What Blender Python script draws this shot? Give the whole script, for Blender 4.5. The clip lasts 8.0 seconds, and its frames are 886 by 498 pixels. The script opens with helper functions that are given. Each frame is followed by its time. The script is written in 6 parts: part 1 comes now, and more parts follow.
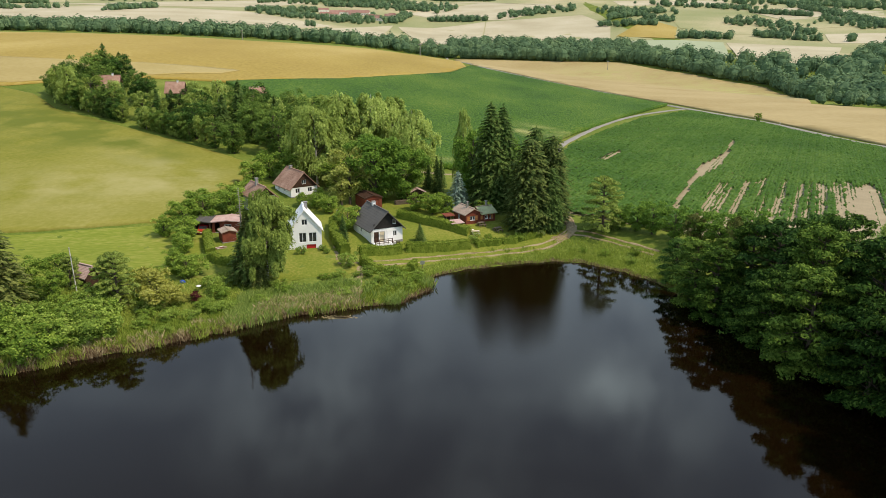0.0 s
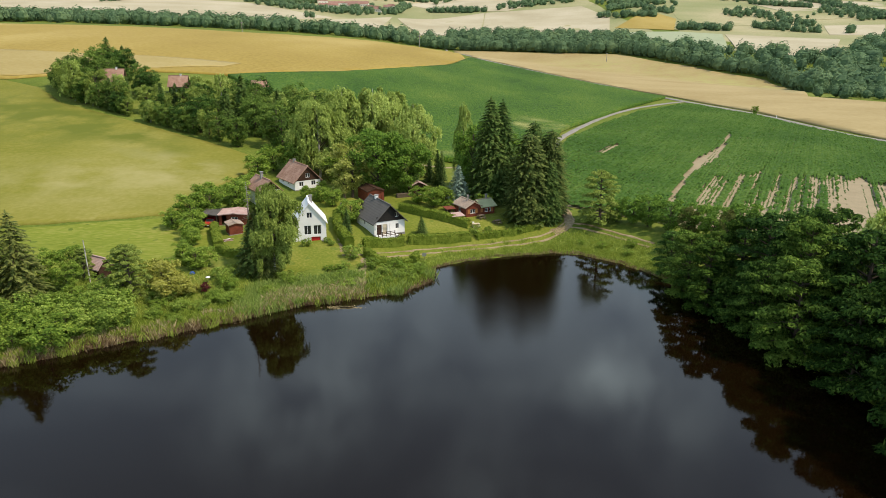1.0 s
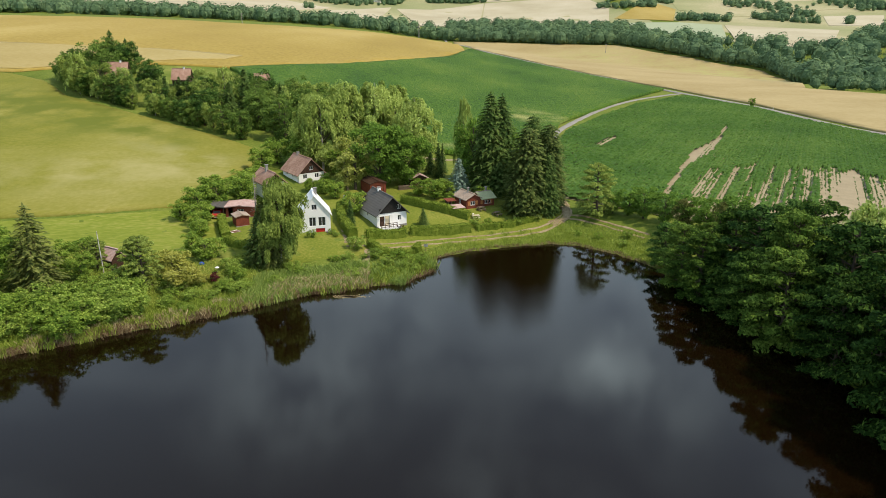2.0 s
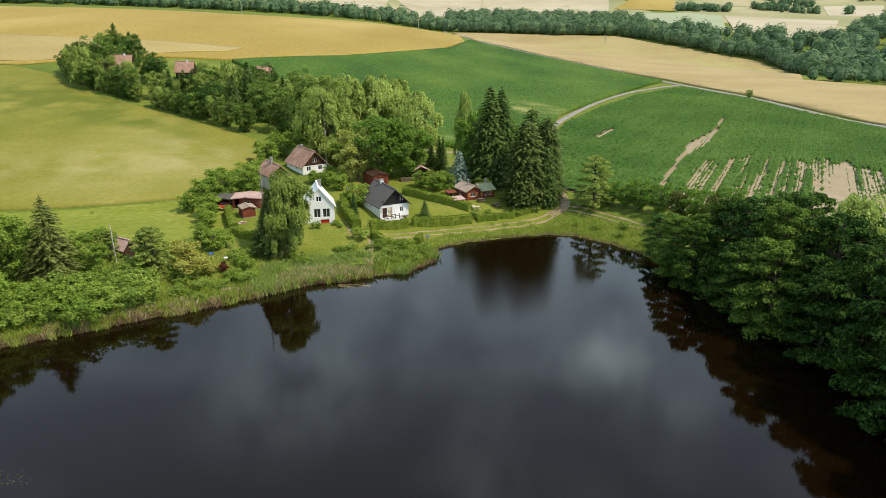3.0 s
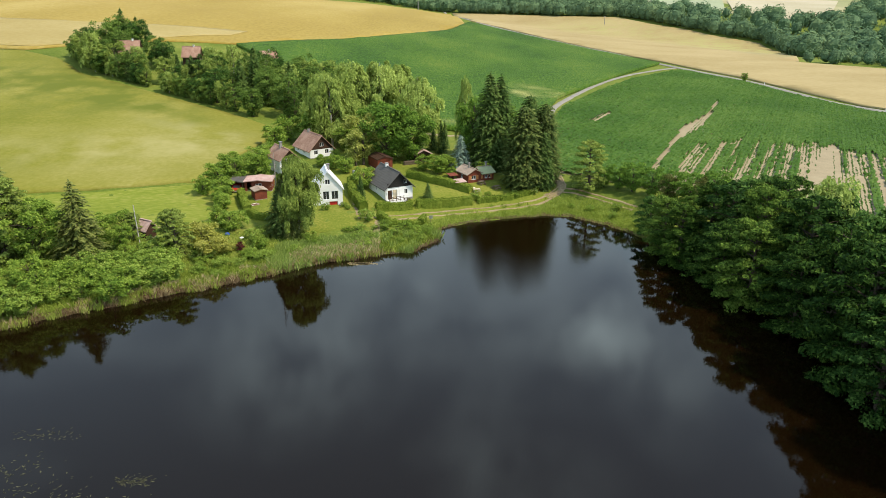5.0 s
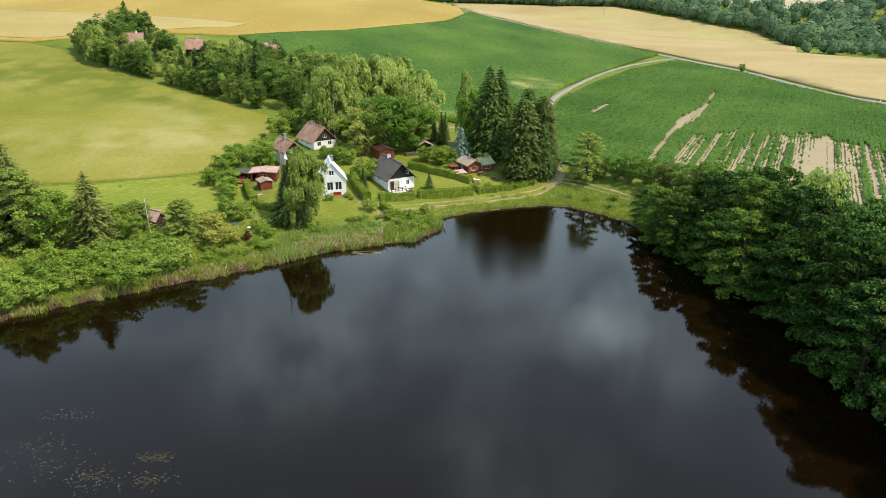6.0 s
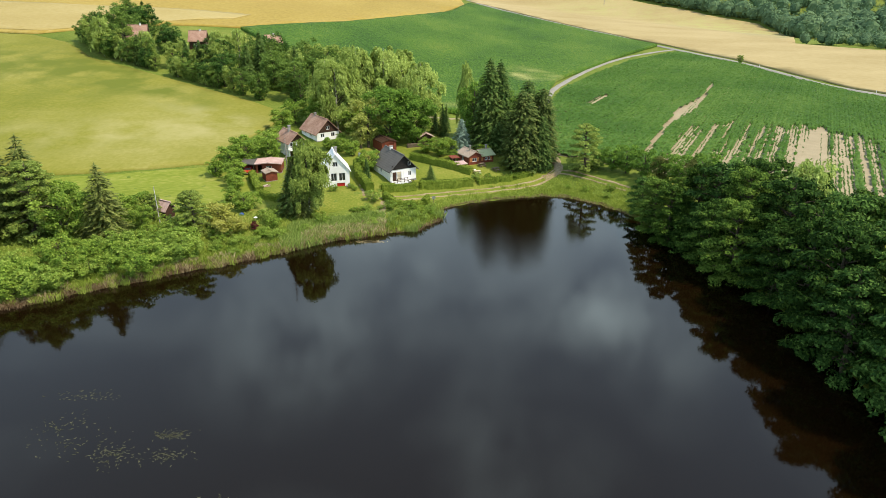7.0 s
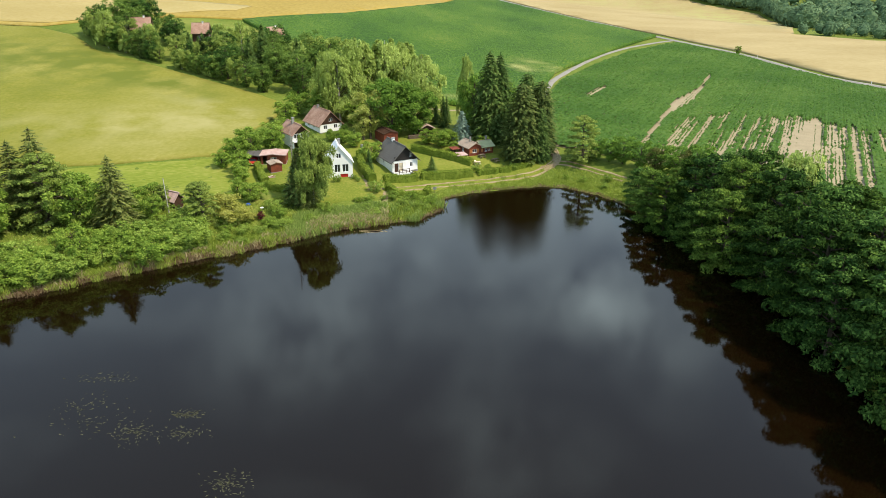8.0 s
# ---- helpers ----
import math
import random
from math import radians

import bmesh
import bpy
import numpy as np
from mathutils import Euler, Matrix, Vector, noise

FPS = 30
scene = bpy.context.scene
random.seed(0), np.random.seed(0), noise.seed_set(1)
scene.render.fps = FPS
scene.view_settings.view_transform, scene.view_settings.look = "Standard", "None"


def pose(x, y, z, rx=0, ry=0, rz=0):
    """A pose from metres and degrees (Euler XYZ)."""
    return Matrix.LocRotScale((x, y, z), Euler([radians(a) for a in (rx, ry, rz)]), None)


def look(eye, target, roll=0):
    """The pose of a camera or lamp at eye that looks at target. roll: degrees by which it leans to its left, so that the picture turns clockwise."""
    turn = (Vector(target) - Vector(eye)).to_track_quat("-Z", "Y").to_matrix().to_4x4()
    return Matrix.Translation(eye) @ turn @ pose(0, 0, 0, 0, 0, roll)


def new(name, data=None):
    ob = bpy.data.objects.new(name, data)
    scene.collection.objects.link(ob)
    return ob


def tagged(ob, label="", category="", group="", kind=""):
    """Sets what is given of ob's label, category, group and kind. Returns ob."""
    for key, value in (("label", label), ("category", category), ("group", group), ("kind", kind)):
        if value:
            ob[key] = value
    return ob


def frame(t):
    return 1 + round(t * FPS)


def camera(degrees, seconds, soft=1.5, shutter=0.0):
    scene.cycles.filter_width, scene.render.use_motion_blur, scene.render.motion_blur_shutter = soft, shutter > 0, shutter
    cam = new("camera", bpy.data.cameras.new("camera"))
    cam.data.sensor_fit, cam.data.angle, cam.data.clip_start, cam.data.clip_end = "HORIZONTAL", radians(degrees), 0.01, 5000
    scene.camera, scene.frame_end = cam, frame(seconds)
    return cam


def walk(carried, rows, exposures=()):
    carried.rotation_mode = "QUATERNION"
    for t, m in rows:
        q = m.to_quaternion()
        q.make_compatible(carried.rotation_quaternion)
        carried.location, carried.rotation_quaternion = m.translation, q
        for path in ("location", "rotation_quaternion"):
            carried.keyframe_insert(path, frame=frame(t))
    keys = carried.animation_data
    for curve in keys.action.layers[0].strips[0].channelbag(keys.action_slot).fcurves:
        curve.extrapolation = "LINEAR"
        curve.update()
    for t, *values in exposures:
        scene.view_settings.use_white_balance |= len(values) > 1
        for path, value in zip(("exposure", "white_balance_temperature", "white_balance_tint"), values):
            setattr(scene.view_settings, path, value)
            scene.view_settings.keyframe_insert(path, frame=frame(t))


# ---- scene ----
cam = camera(62.5, 8.0, soft=0.55)
PATH = [  # seconds, x, y, z, pitch, roll, yaw
    (0.0, 0.000, 0.000, 37.500, -16.212, 0.304, 0.000),
    (0.5, -0.212, -1.572, 38.072, -16.541, 0.319, -0.053),
    (1.0, -0.394, -3.263, 38.620, -16.893, 0.336, -0.093),
    (1.5, -0.539, -5.001, 39.169, -17.245, 0.330, -0.120),
    (3.0, -1.036, -10.289, 40.870, -18.360, 0.310, -0.208),
    (3.5, -1.184, -12.003, 41.437, -18.721, 0.299, -0.222),
    (4.0, -1.373, -13.835, 42.023, -19.113, 0.276, -0.245),
    (4.5, -1.505, -15.576, 42.542, -19.473, 0.274, -0.251),
    (6.0, -1.954, -20.868, 44.194, -20.630, 0.205, -0.295),
    (6.5, -2.073, -22.594, 44.746, -20.991, 0.190, -0.299),
    (7.0, -2.205, -24.355, 45.300, -21.380, 0.188, -0.295),
    (7.5, -2.275, -26.118, 45.923, -21.765, 0.164, -0.288),
    (8.0, -2.425, -27.958, 46.488, -22.143, 0.123, -0.299),
]
walk(cam, [(t, Matrix.Translation((x, y, z)) @ pose(0, 0, 0, 0, 0, yaw) @ pose(0, 0, 0, 90 + pitch) @ pose(0, 0, 0, 0, 0, roll)) for t, x, y, z, pitch, roll, yaw in PATH],
     [(0.0, -0.04, 7100, 13), (4.0, 0.14, 7000, 10), (8.0, 0.38, 7000, 9)])

# ---- daylight: high sun through thin broken cloud ----
SUN_FROM = Vector((0.64, -0.26, 1.05)).normalized()
world = bpy.data.worlds.new("sky")
scene.world = world
world.use_nodes = True
wn, wl = world.node_tree.nodes, world.node_tree.links
wn.clear()
w_out, w_bg, w_sky = wn.new("ShaderNodeOutputWorld"), wn.new("ShaderNodeBackground"), wn.new("ShaderNodeTexSky")
w_sky.sky_type, w_sky.sun_disc = "NISHITA", False
w_sky.sun_elevation = math.asin(SUN_FROM.z)
w_sky.sun_rotation = math.atan2(SUN_FROM.x, SUN_FROM.y)
w_sky.dust_density, w_sky.air_density, w_sky.ozone_density = 0.6, 1.25, 0.7
w_co, w_map, w_noise, w_ramp, w_mix = (wn.new("ShaderNode" + k) for k in ("TexCoord", "Mapping", "TexNoise", "ValToRGB", "MixRGB"))
w_map.inputs["Scale"].default_value = (1.0, 1.0, 2.6)
w_noise.inputs["Scale"].default_value, w_noise.inputs["Detail"].default_value, w_noise.inputs["Roughness"].default_value = 3.4, 5, 0.5
w_ramp.color_ramp.elements[0].position, w_ramp.color_ramp.elements[1].position = 0.50, 0.80
w_ramp.color_ramp.elements[0].color, w_ramp.color_ramp.elements[1].color = (0.13, 0.13, 0.13, 1), (0.36, 0.36, 0.36, 1)
w_mix.inputs[2].default_value = (10.9, 14.2, 16.2, 1)
# fair-weather clouds, the first five mirrored by the pond: direction, width, height, thickness
w_tear, w_total = wn.new("ShaderNodeTexNoise"), w_ramp.outputs["Color"]
w_tear.inputs["Scale"].default_value, w_tear.inputs["Detail"].default_value = 13, 6
wl.new(w_co.outputs["Generated"], w_tear.inputs["Vector"])
w_edge = wn.new("ShaderNodeMapRange")
w_edge.inputs[1].default_value, w_edge.inputs[2].default_value = 0.3, 0.62
wl.new(w_tear.outputs["Fac"], w_edge.inputs[0])
# the sixth, broad and thin, is added to brighten low sky; last three unseen
for heading, wide, high, thick in (((0.215, 0.873, 0.437), 0.10, 0.06, 0.8), ((-0.187, 0.858, 0.479), 0.17, 0.11, 0.5), ((0.054, 0.799, 0.599), 0.08, 0.12, 0.34), ((0.295, 0.82, 0.491), 0.08, 0.09, 0.3),
                                   ((0.148, 0.77, 0.621), 0.13, 0.08, 0.25), ((0.1, 0.93, 0.36), 0.5, 0.19, 0.42), ((-0.85, 0.1, 0.5), 0.3, 0.15, 1.0), ((0.5, -0.7, 0.5), 0.3, 0.15, 1.0), ((-0.5, -0.6, 0.6), 0.3, 0.2, 1.0)):
    w_at, w_blob, w_much, w_sum = (wn.new("ShaderNode" + k) for k in ("Mapping", "TexGradient", "Math", "Math"))
    w_at.vector_type, w_blob.gradient_type, w_much.operation, w_sum.operation = "TEXTURE", "SPHERICAL", "MULTIPLY", "MULTIPLY_ADD"
    w_at.inputs["Location"].default_value, w_at.inputs["Scale"].default_value = heading, (wide, 0.5, high)
    wl.new(w_co.outputs["Generated"], w_at.inputs["Vector"])
    wl.new(w_at.outputs["Vector"], w_blob.inputs["Vector"])
    wl.new(w_blob.outputs["Fac"], w_much.inputs[0])
    w_much.inputs[1].default_value = thick
    wl.new(w_much.outputs[0], w_sum.inputs[0])
    wl.new(w_edge.outputs[0], w_sum.inputs[1])
    wl.new(w_total, w_sum.inputs[2])
    w_total = w_sum.outputs[0]
w_total.node.use_clamp = True
wl.new(w_co.outputs["Generated"], w_map.inputs["Vector"])
wl.new(w_map.outputs["Vector"], w_noise.inputs["Vector"])
wl.new(w_noise.outputs["Fac"], w_ramp.inputs["Fac"])
wl.new(w_total, w_mix.inputs[0])
wl.new(w_sky.outputs["Color"], w_mix.inputs[1])
wl.new(w_mix.outputs["Color"], w_bg.inputs["Color"])
wl.new(w_bg.outputs["Background"], w_out.inputs["Surface"])
w_bg.inputs["Strength"].default_value = 0.15
sun = new("sun", bpy.data.lights.new("sun", "SUN"))
sun.data.energy, sun.data.angle, sun.data.color = 3.95, radians(3), (1.0, 0.905, 0.76)
sun.matrix_world = look(SUN_FROM * 400, (0, 0, 0))

# ---- materials ----


def shader(name, colours, scale=1.0, rough=0.8, fine=8.0, bump=0.0, spread=(0.35, 0.65), metal=0.0, island=0.0, stretch=(1, 1, 1), translucent=0.0, spec=0.2, single=0.0, part_fine=0.5):
    """A surface with colour in two scales of noise, relief, and a change from piece to piece."""
    m = bpy.data.materials.new(name)
    m.use_nodes = True
    n, l = m.node_tree.nodes, m.node_tree.links
    b = n["Principled BSDF"]
    b.inputs["Roughness"].default_value, b.inputs["Metallic"].default_value, b.inputs["Specular IOR Level"].default_value = rough, metal, spec
    co, mp, big, small, ramp = (n.new("ShaderNode" + k) for k in ("NewGeometry", "Mapping", "TexNoise", "TexNoise", "ValToRGB"))
    mp.inputs["Scale"].default_value = stretch
    l.new(co.outputs["Position"], mp.inputs["Vector"])
    for t, s in ((big, scale), (small, scale * fine)):
        l.new(mp.outputs["Vector"], t.inputs["Vector"])
        t.inputs["Scale"].default_value, t.inputs["Detail"].default_value = s, 4
    add = n.new("ShaderNodeMath")
    add.operation = "MULTIPLY_ADD"
    l.new(small.outputs["Fac"], add.inputs[0])
    add.inputs[1].default_value = part_fine
    half = n.new("ShaderNodeMath")
    half.operation = "MULTIPLY"
    half.inputs[1].default_value = 1 - part_fine
    l.new(big.outputs["Fac"], half.inputs[0])
    l.new(half.outputs[0], add.inputs[2])
    value = add.outputs[0]
    if island:
        isl = n.new("ShaderNodeMath")
        isl.operation = "MULTIPLY_ADD"
        l.new(co.outputs["Random Per Island"], isl.inputs[0])
        isl.inputs[1].default_value = island
        sub = n.new("ShaderNodeMath")
        sub.operation = "SUBTRACT"
        l.new(value, sub.inputs[0])
        sub.inputs[1].default_value = island / 2
        l.new(sub.outputs[0], isl.inputs[2])
        value = isl.outputs[0]
    if single:
        info, shift, mid = n.new("ShaderNodeObjectInfo"), n.new("ShaderNodeMath"), n.new("ShaderNodeMath")
        shift.operation, mid.operation = "MULTIPLY_ADD", "SUBTRACT"
        l.new(info.outputs["Random"], shift.inputs[0])
        shift.inputs[1].default_value, mid.inputs[1].default_value = single, single / 2
        l.new(value, mid.inputs[0])
        l.new(mid.outputs[0], shift.inputs[2])
        value = shift.outputs[0]
    el = ramp.color_ramp.elements
    for k, c in enumerate(colours):
        pos = spread[0] + (spread[1] - spread[0]) * k / max(1, len(colours) - 1)
        e = el[k] if k < 2 else el.new(pos)
        e.position, e.color = pos, (*c, 1)
    l.new(value, ramp.inputs["Fac"])
    l.new(ramp.outputs["Color"], b.inputs["Base Color"])
    if bump:
        bp = n.new("ShaderNodeBump")
        bp.inputs["Strength"].default_value, bp.inputs["Distance"].default_value = 1.0, bump
        l.new(small.outputs["Fac"], bp.inputs["Height"])
        l.new(bp.outputs["Normal"], b.inputs["Normal"])
    if translucent:
        tr, mix = n.new("ShaderNodeBsdfTranslucent"), n.new("ShaderNodeMixShader")
        l.new(ramp.outputs["Color"], tr.inputs["Color"])
        mix.inputs[0].default_value = translucent
        l.new(b.outputs[0], mix.inputs[1])
        l.new(tr.outputs[0], mix.inputs[2])
        l.new(mix.outputs[0], n["Material Output"].inputs["Surface"])
    return m


def leafy(name, *colours, through_light=0.36, single=0.16):
    return shader(name, colours, 0.5, 0.7, 6, 0, (0.25, 0.75), island=0.44, translucent=through_light, single=single, spec=0.06)


M = dict(
    grass=shader("meadow_grass", [(0.0818, 0.12, 0.019), (0.125, 0.165, 0.0285), (0.196, 0.21, 0.0494)], 0.06, 0.9, 25, 0.06, spec=0.05),
    lawn=shader("mown_lawn", [(0.108, 0.145, 0.0199), (0.153, 0.18, 0.0285), (0.229, 0.225, 0.0522)], 0.12, 0.9, 20, 0.03, spec=0.05),
    barley=shader("ripening_barley", [(0.125, 0.14, 0.0155), (0.168, 0.17, 0.0255), (0.208, 0.2, 0.041), (0.255, 0.235, 0.066)], 0.02, 0.9, 50, 0.04, spread=(0.36, 0.66), spec=0.1, part_fine=0.26),
    meadow=shader("bright_hay_meadow", [(0.136, 0.175, 0.0228), (0.18, 0.215, 0.0342), (0.273, 0.265, 0.0712)], 0.09, 0.9, 16, 0.10, stretch=(0.5, 1.4, 1), spec=0.05),
    gold=shader("ripe_wheat", [(0.2394, 0.1705, 0.034), (0.3078, 0.2255, 0.052), (0.3762, 0.2882, 0.09)], 0.012, 0.9, 60, 0.06, stretch=(1, 0.35, 1), part_fine=0.35),
    pale=shader("pale_wheat", [(0.28, 0.209, 0.088), (0.336, 0.2618, 0.121), (0.392, 0.308, 0.154)], 0.02, 0.9, 30, 0.05, stretch=(0.7, 1.3, 1), part_fine=0.35),
    thinwheat=shader("thin_ripe_wheat", [(0.28, 0.212, 0.07), (0.325, 0.255, 0.095), (0.37, 0.295, 0.125)], 0.02, 0.9, 30, 0.05, part_fine=0.35),
    # next three: far farmland colours, paled to carry distance haze
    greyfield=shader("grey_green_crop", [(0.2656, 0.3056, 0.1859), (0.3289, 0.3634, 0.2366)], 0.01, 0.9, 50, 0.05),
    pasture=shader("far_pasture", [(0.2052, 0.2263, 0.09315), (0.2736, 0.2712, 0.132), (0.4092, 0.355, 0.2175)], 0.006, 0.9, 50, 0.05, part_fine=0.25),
    hazepale=shader("far_grain", [(0.3428, 0.3001, 0.1944), (0.4002, 0.3546, 0.2417), (0.4575, 0.4067, 0.2957)], 0.012, 0.9, 30, 0.05, part_fine=0.3),
    fresh=shader("fresh_grass_field", [(0.14, 0.27, 0.04), (0.17, 0.31, 0.05)], 0.02, 0.9, 50, 0.05),
    maize=shader("maize_leaves", [(0.036, 0.092, 0.013), (0.056, 0.125, 0.018), (0.098, 0.172, 0.032)], 0.035, 0.75, 30, 0.35, island=0.07, spec=0.12, translucent=0.15),
    maizefar=shader("far_maize_leaves", [(0.019, 0.06, 0.007), (0.042, 0.1, 0.01), (0.07, 0.138, 0.015), (0.135, 0.17, 0.03)], 0.022, 0.8, 40, 0.9, spread=(0.36, 0.66), stretch=(1.5, 0.7, 1), spec=0.1, part_fine=0.6),
    soil=shader("dry_soil", [(0.254, 0.205, 0.127), (0.344, 0.283, 0.184)], 0.3, 0.95, 12, 0.04),
    track=shader("dirt_track", [(0.144, 0.1115, 0.05491), (0.259, 0.2018, 0.1156), (0.33, 0.2716, 0.1709)], 0.25, 0.95, 10, 0.02),
    asphalt=shader("worn_farm_road", [(0.2, 0.185, 0.165), (0.285, 0.27, 0.24)], 0.2, 0.9, 10, 0.01),
    bark=shader("bark", [(0.05, 0.04, 0.03), (0.12, 0.095, 0.07)], 1.5, 0.9, 8, 0.02),
    deadwood=shader("bleached_dead_wood", [(0.2, 0.18, 0.16), (0.36, 0.33, 0.3)], 1.2, 0.9, 8, 0.01),
    birchbark=shader("birch_bark", [(0.10, 0.09, 0.08), (0.5, 0.48, 0.44), (0.62, 0.6, 0.56)], 1.2, 0.8, 6, 0.01),
    leaf=leafy("broad_leaves", (0.108, 0.1922, 0.02916), (0.1998, 0.3078, 0.04644), (0.3456, 0.4536, 0.08424)),
    # the spruce needle green again, sunlight put in as a warmer, lighter tone
    warmneedle=leafy("sunlit_spruce_needles", (0.056, 0.098, 0.027), (0.118, 0.165, 0.045), (0.215, 0.262, 0.078)),
    woodleaf=leafy("woodland_leaves", (0.062, 0.122, 0.026), (0.115, 0.195, 0.038), (0.2, 0.295, 0.062), single=0.3),
    oldneedle=leafy("old_spruce_needles", (0.085, 0.118, 0.032), (0.155, 0.19, 0.05), (0.27, 0.295, 0.088)),
    darkleaf=leafy("dark_leaves", (0.08394, 0.1663, 0.02817), (0.1444, 0.2612, 0.04061), (0.2517, 0.3946, 0.06564)),
    # three greens for the bank trees, darkened to hold that bank's shade
    shadeleaf=leafy("alder_leaves", (0.01368, 0.03876, 0.00684), (0.03534, 0.08208, 0.01368), (0.1311, 0.2223, 0.03876), through_light=0.22, single=0.3),
    shadeleaf_warm=leafy("maple_leaves", (0.02, 0.05, 0.007), (0.05, 0.104, 0.014), (0.15, 0.235, 0.04), through_light=0.22, single=0.3),
    shadeleaf_cool=leafy("bank_tree_leaves", (0.01596, 0.04788, 0.01026), (0.04104, 0.09576, 0.01824), (0.1311, 0.2337, 0.05016), through_light=0.22, single=0.3),
    birchleaf=leafy("birch_leaves", (0.2056, 0.2791, 0.06072), (0.3084, 0.4024, 0.09488), (0.4476, 0.5452, 0.1581)),
    softleaf=leafy("soft_birch_leaves", (0.138, 0.2004, 0.0414), (0.228, 0.3036, 0.06348), (0.366, 0.4488, 0.1132)),
    brightleaf=leafy("bright_shrub_leaves", (0.1287, 0.209, 0.0368), (0.2281, 0.3333, 0.0575), (0.3744, 0.4746, 0.1035)),
    yellowleaf=leafy("yellow_shrub_leaves", (0.24, 0.255, 0.045), (0.34, 0.35, 0.07), (0.44, 0.44, 0.12)),
    redleaf=leafy("purple_leaves", (0.05, 0.012, 0.014), (0.1, 0.024, 0.026), (0.15, 0.045, 0.04)),
    creamleaf=leafy("cream_blossom", (0.2, 0.25, 0.05), (0.32, 0.36, 0.08), (0.47, 0.48, 0.15)),
    needle=leafy("spruce_needles", (0.046, 0.095, 0.025), (0.1, 0.17, 0.043), (0.19, 0.268, 0.075)),
    bluespruce=leafy("blue_spruce_needles", (0.15, 0.2375, 0.18), (0.25, 0.35, 0.282), (0.375, 0.4875, 0.408)),
    brownleaf=leafy("dry_brown_leaves", (0.08, 0.1, 0.028), (0.14, 0.155, 0.042), (0.21, 0.22, 0.065)),
    hedge=leafy("hedge_leaves", (0.1122, 0.1792, 0.02299), (0.1782, 0.2464, 0.03454), (0.264, 0.327, 0.05522)),
    reed=leafy("sedge_blades", (0.198, 0.2745, 0.0425), (0.297, 0.3843, 0.0625), (0.462, 0.5124, 0.125)),
    tallreed=leafy("reed_blades", (0.1812, 0.2714, 0.06), (0.275, 0.3776, 0.09), (0.4125, 0.4897, 0.144)),
    straw=leafy("dry_reed", (0.399, 0.3045, 0.1575), (0.546, 0.441, 0.2415), (0.651, 0.5565, 0.3465)),
    brownreed=leafy("dead_brown_reed", (0.12, 0.07, 0.04), (0.25, 0.17, 0.095), (0.42, 0.33, 0.2)),
    # far leaves, with distance haze mixed in as a paler, bluer green
    hazeleaf=shader("far_wood_leaves", [(0.07625, 0.1392, 0.07709), (0.1169, 0.1944, 0.09963), (0.1963, 0.2832, 0.1328)], 0.07, 0.8, 7, 0, (0.3, 0.7), island=0.2, translucent=0.2, spec=0.05, part_fine=0.35),
    white=shader("white_render", [(0.74, 0.74, 0.73), (0.82, 0.82, 0.81)], 0.6, 0.85, 12, 0.004),
    whitemetal=shader("white_sheet_roof", [(0.70, 0.71, 0.72), (0.80, 0.81, 0.82)], 0.5, 0.5, 10, 0.003),
    slate=shader("dark_grey_roofing", [(0.088, 0.082, 0.077), (0.115, 0.108, 0.1)], 0.6, 0.75, 14, 0.006),
    blackwood=shader("black_stained_boards", [(0.012, 0.011, 0.011), (0.03, 0.027, 0.025)], 1.0, 0.7, 10, 0.01),
    brownwood=shader("dark_brown_boards", [(0.035, 0.018, 0.012), (0.075, 0.04, 0.025)], 1.0, 0.75, 10, 0.01),
    redwood=shader("red_brown_boards", [(0.125, 0.0322, 0.0198), (0.225, 0.0598, 0.033)], 1.0, 0.7, 10, 0.01),
    orangewood=shader("orange_shutters", [(0.36, 0.14, 0.05), (0.44, 0.19, 0.075)], 1.5, 0.7, 10, 0.005),
    tile=shader("weathered_brown_tiles", [(0.2117, 0.116, 0.0854), (0.3248, 0.196, 0.1444), (0.439, 0.29, 0.227)], 0.5, 0.85, 12, 0.02),
    greyroof=shader("grey_brown_sheets", [(0.2762, 0.2093, 0.1638), (0.4387, 0.3438, 0.273)], 0.6, 0.7, 10, 0.01),
    greenroof=shader("pale_green_sheets", [(0.315, 0.35, 0.2001), (0.45, 0.476, 0.2738)], 0.6, 0.7, 10, 0.01),
    pinkroof=shader("faded_pink_sheets", [(0.374, 0.228, 0.204), (0.528, 0.396, 0.36)], 0.8, 0.7, 10, 0.01),
    stone=shader("grey_stone", [(0.18, 0.17, 0.16), (0.34, 0.33, 0.31)], 1.2, 0.9, 8, 0.02),
    timber=shader("weathered_timber", [(0.11, 0.08, 0.055), (0.2, 0.155, 0.11)], 1.5, 0.85, 10, 0.01),
    cream=shader("cream_door_paint", [(0.52, 0.44, 0.30), (0.6, 0.52, 0.38)], 1.0, 0.6, 8),
    redpaint=shader("red_paint", [(0.38, 0.02, 0.02), (0.5, 0.03, 0.03)], 1.0, 0.35, 8),
    rubber=shader("black_rubber", [(0.012, 0.012, 0.012), (0.03, 0.03, 0.03)], 2.0, 0.8, 8),
    steel=shader("galvanised_steel", [(0.35, 0.36, 0.37), (0.5, 0.5, 0.51)], 1.0, 0.45, 8, metal=0.8),
    blue=shader("blue_tarpaulin", [(0.02, 0.06, 0.28), (0.03, 0.09, 0.38)], 1.0, 0.5, 8),
    farwall=shader("far_plaster", [(0.715, 0.65, 0.572), (0.884, 0.845, 0.78)], 0.05, 0.9, 8, island=0.4),
    farroof=shader("far_red_roofs", [(0.24, 0.13, 0.105), (0.34, 0.21, 0.17)], 0.05, 0.9, 8, island=0.4),
)


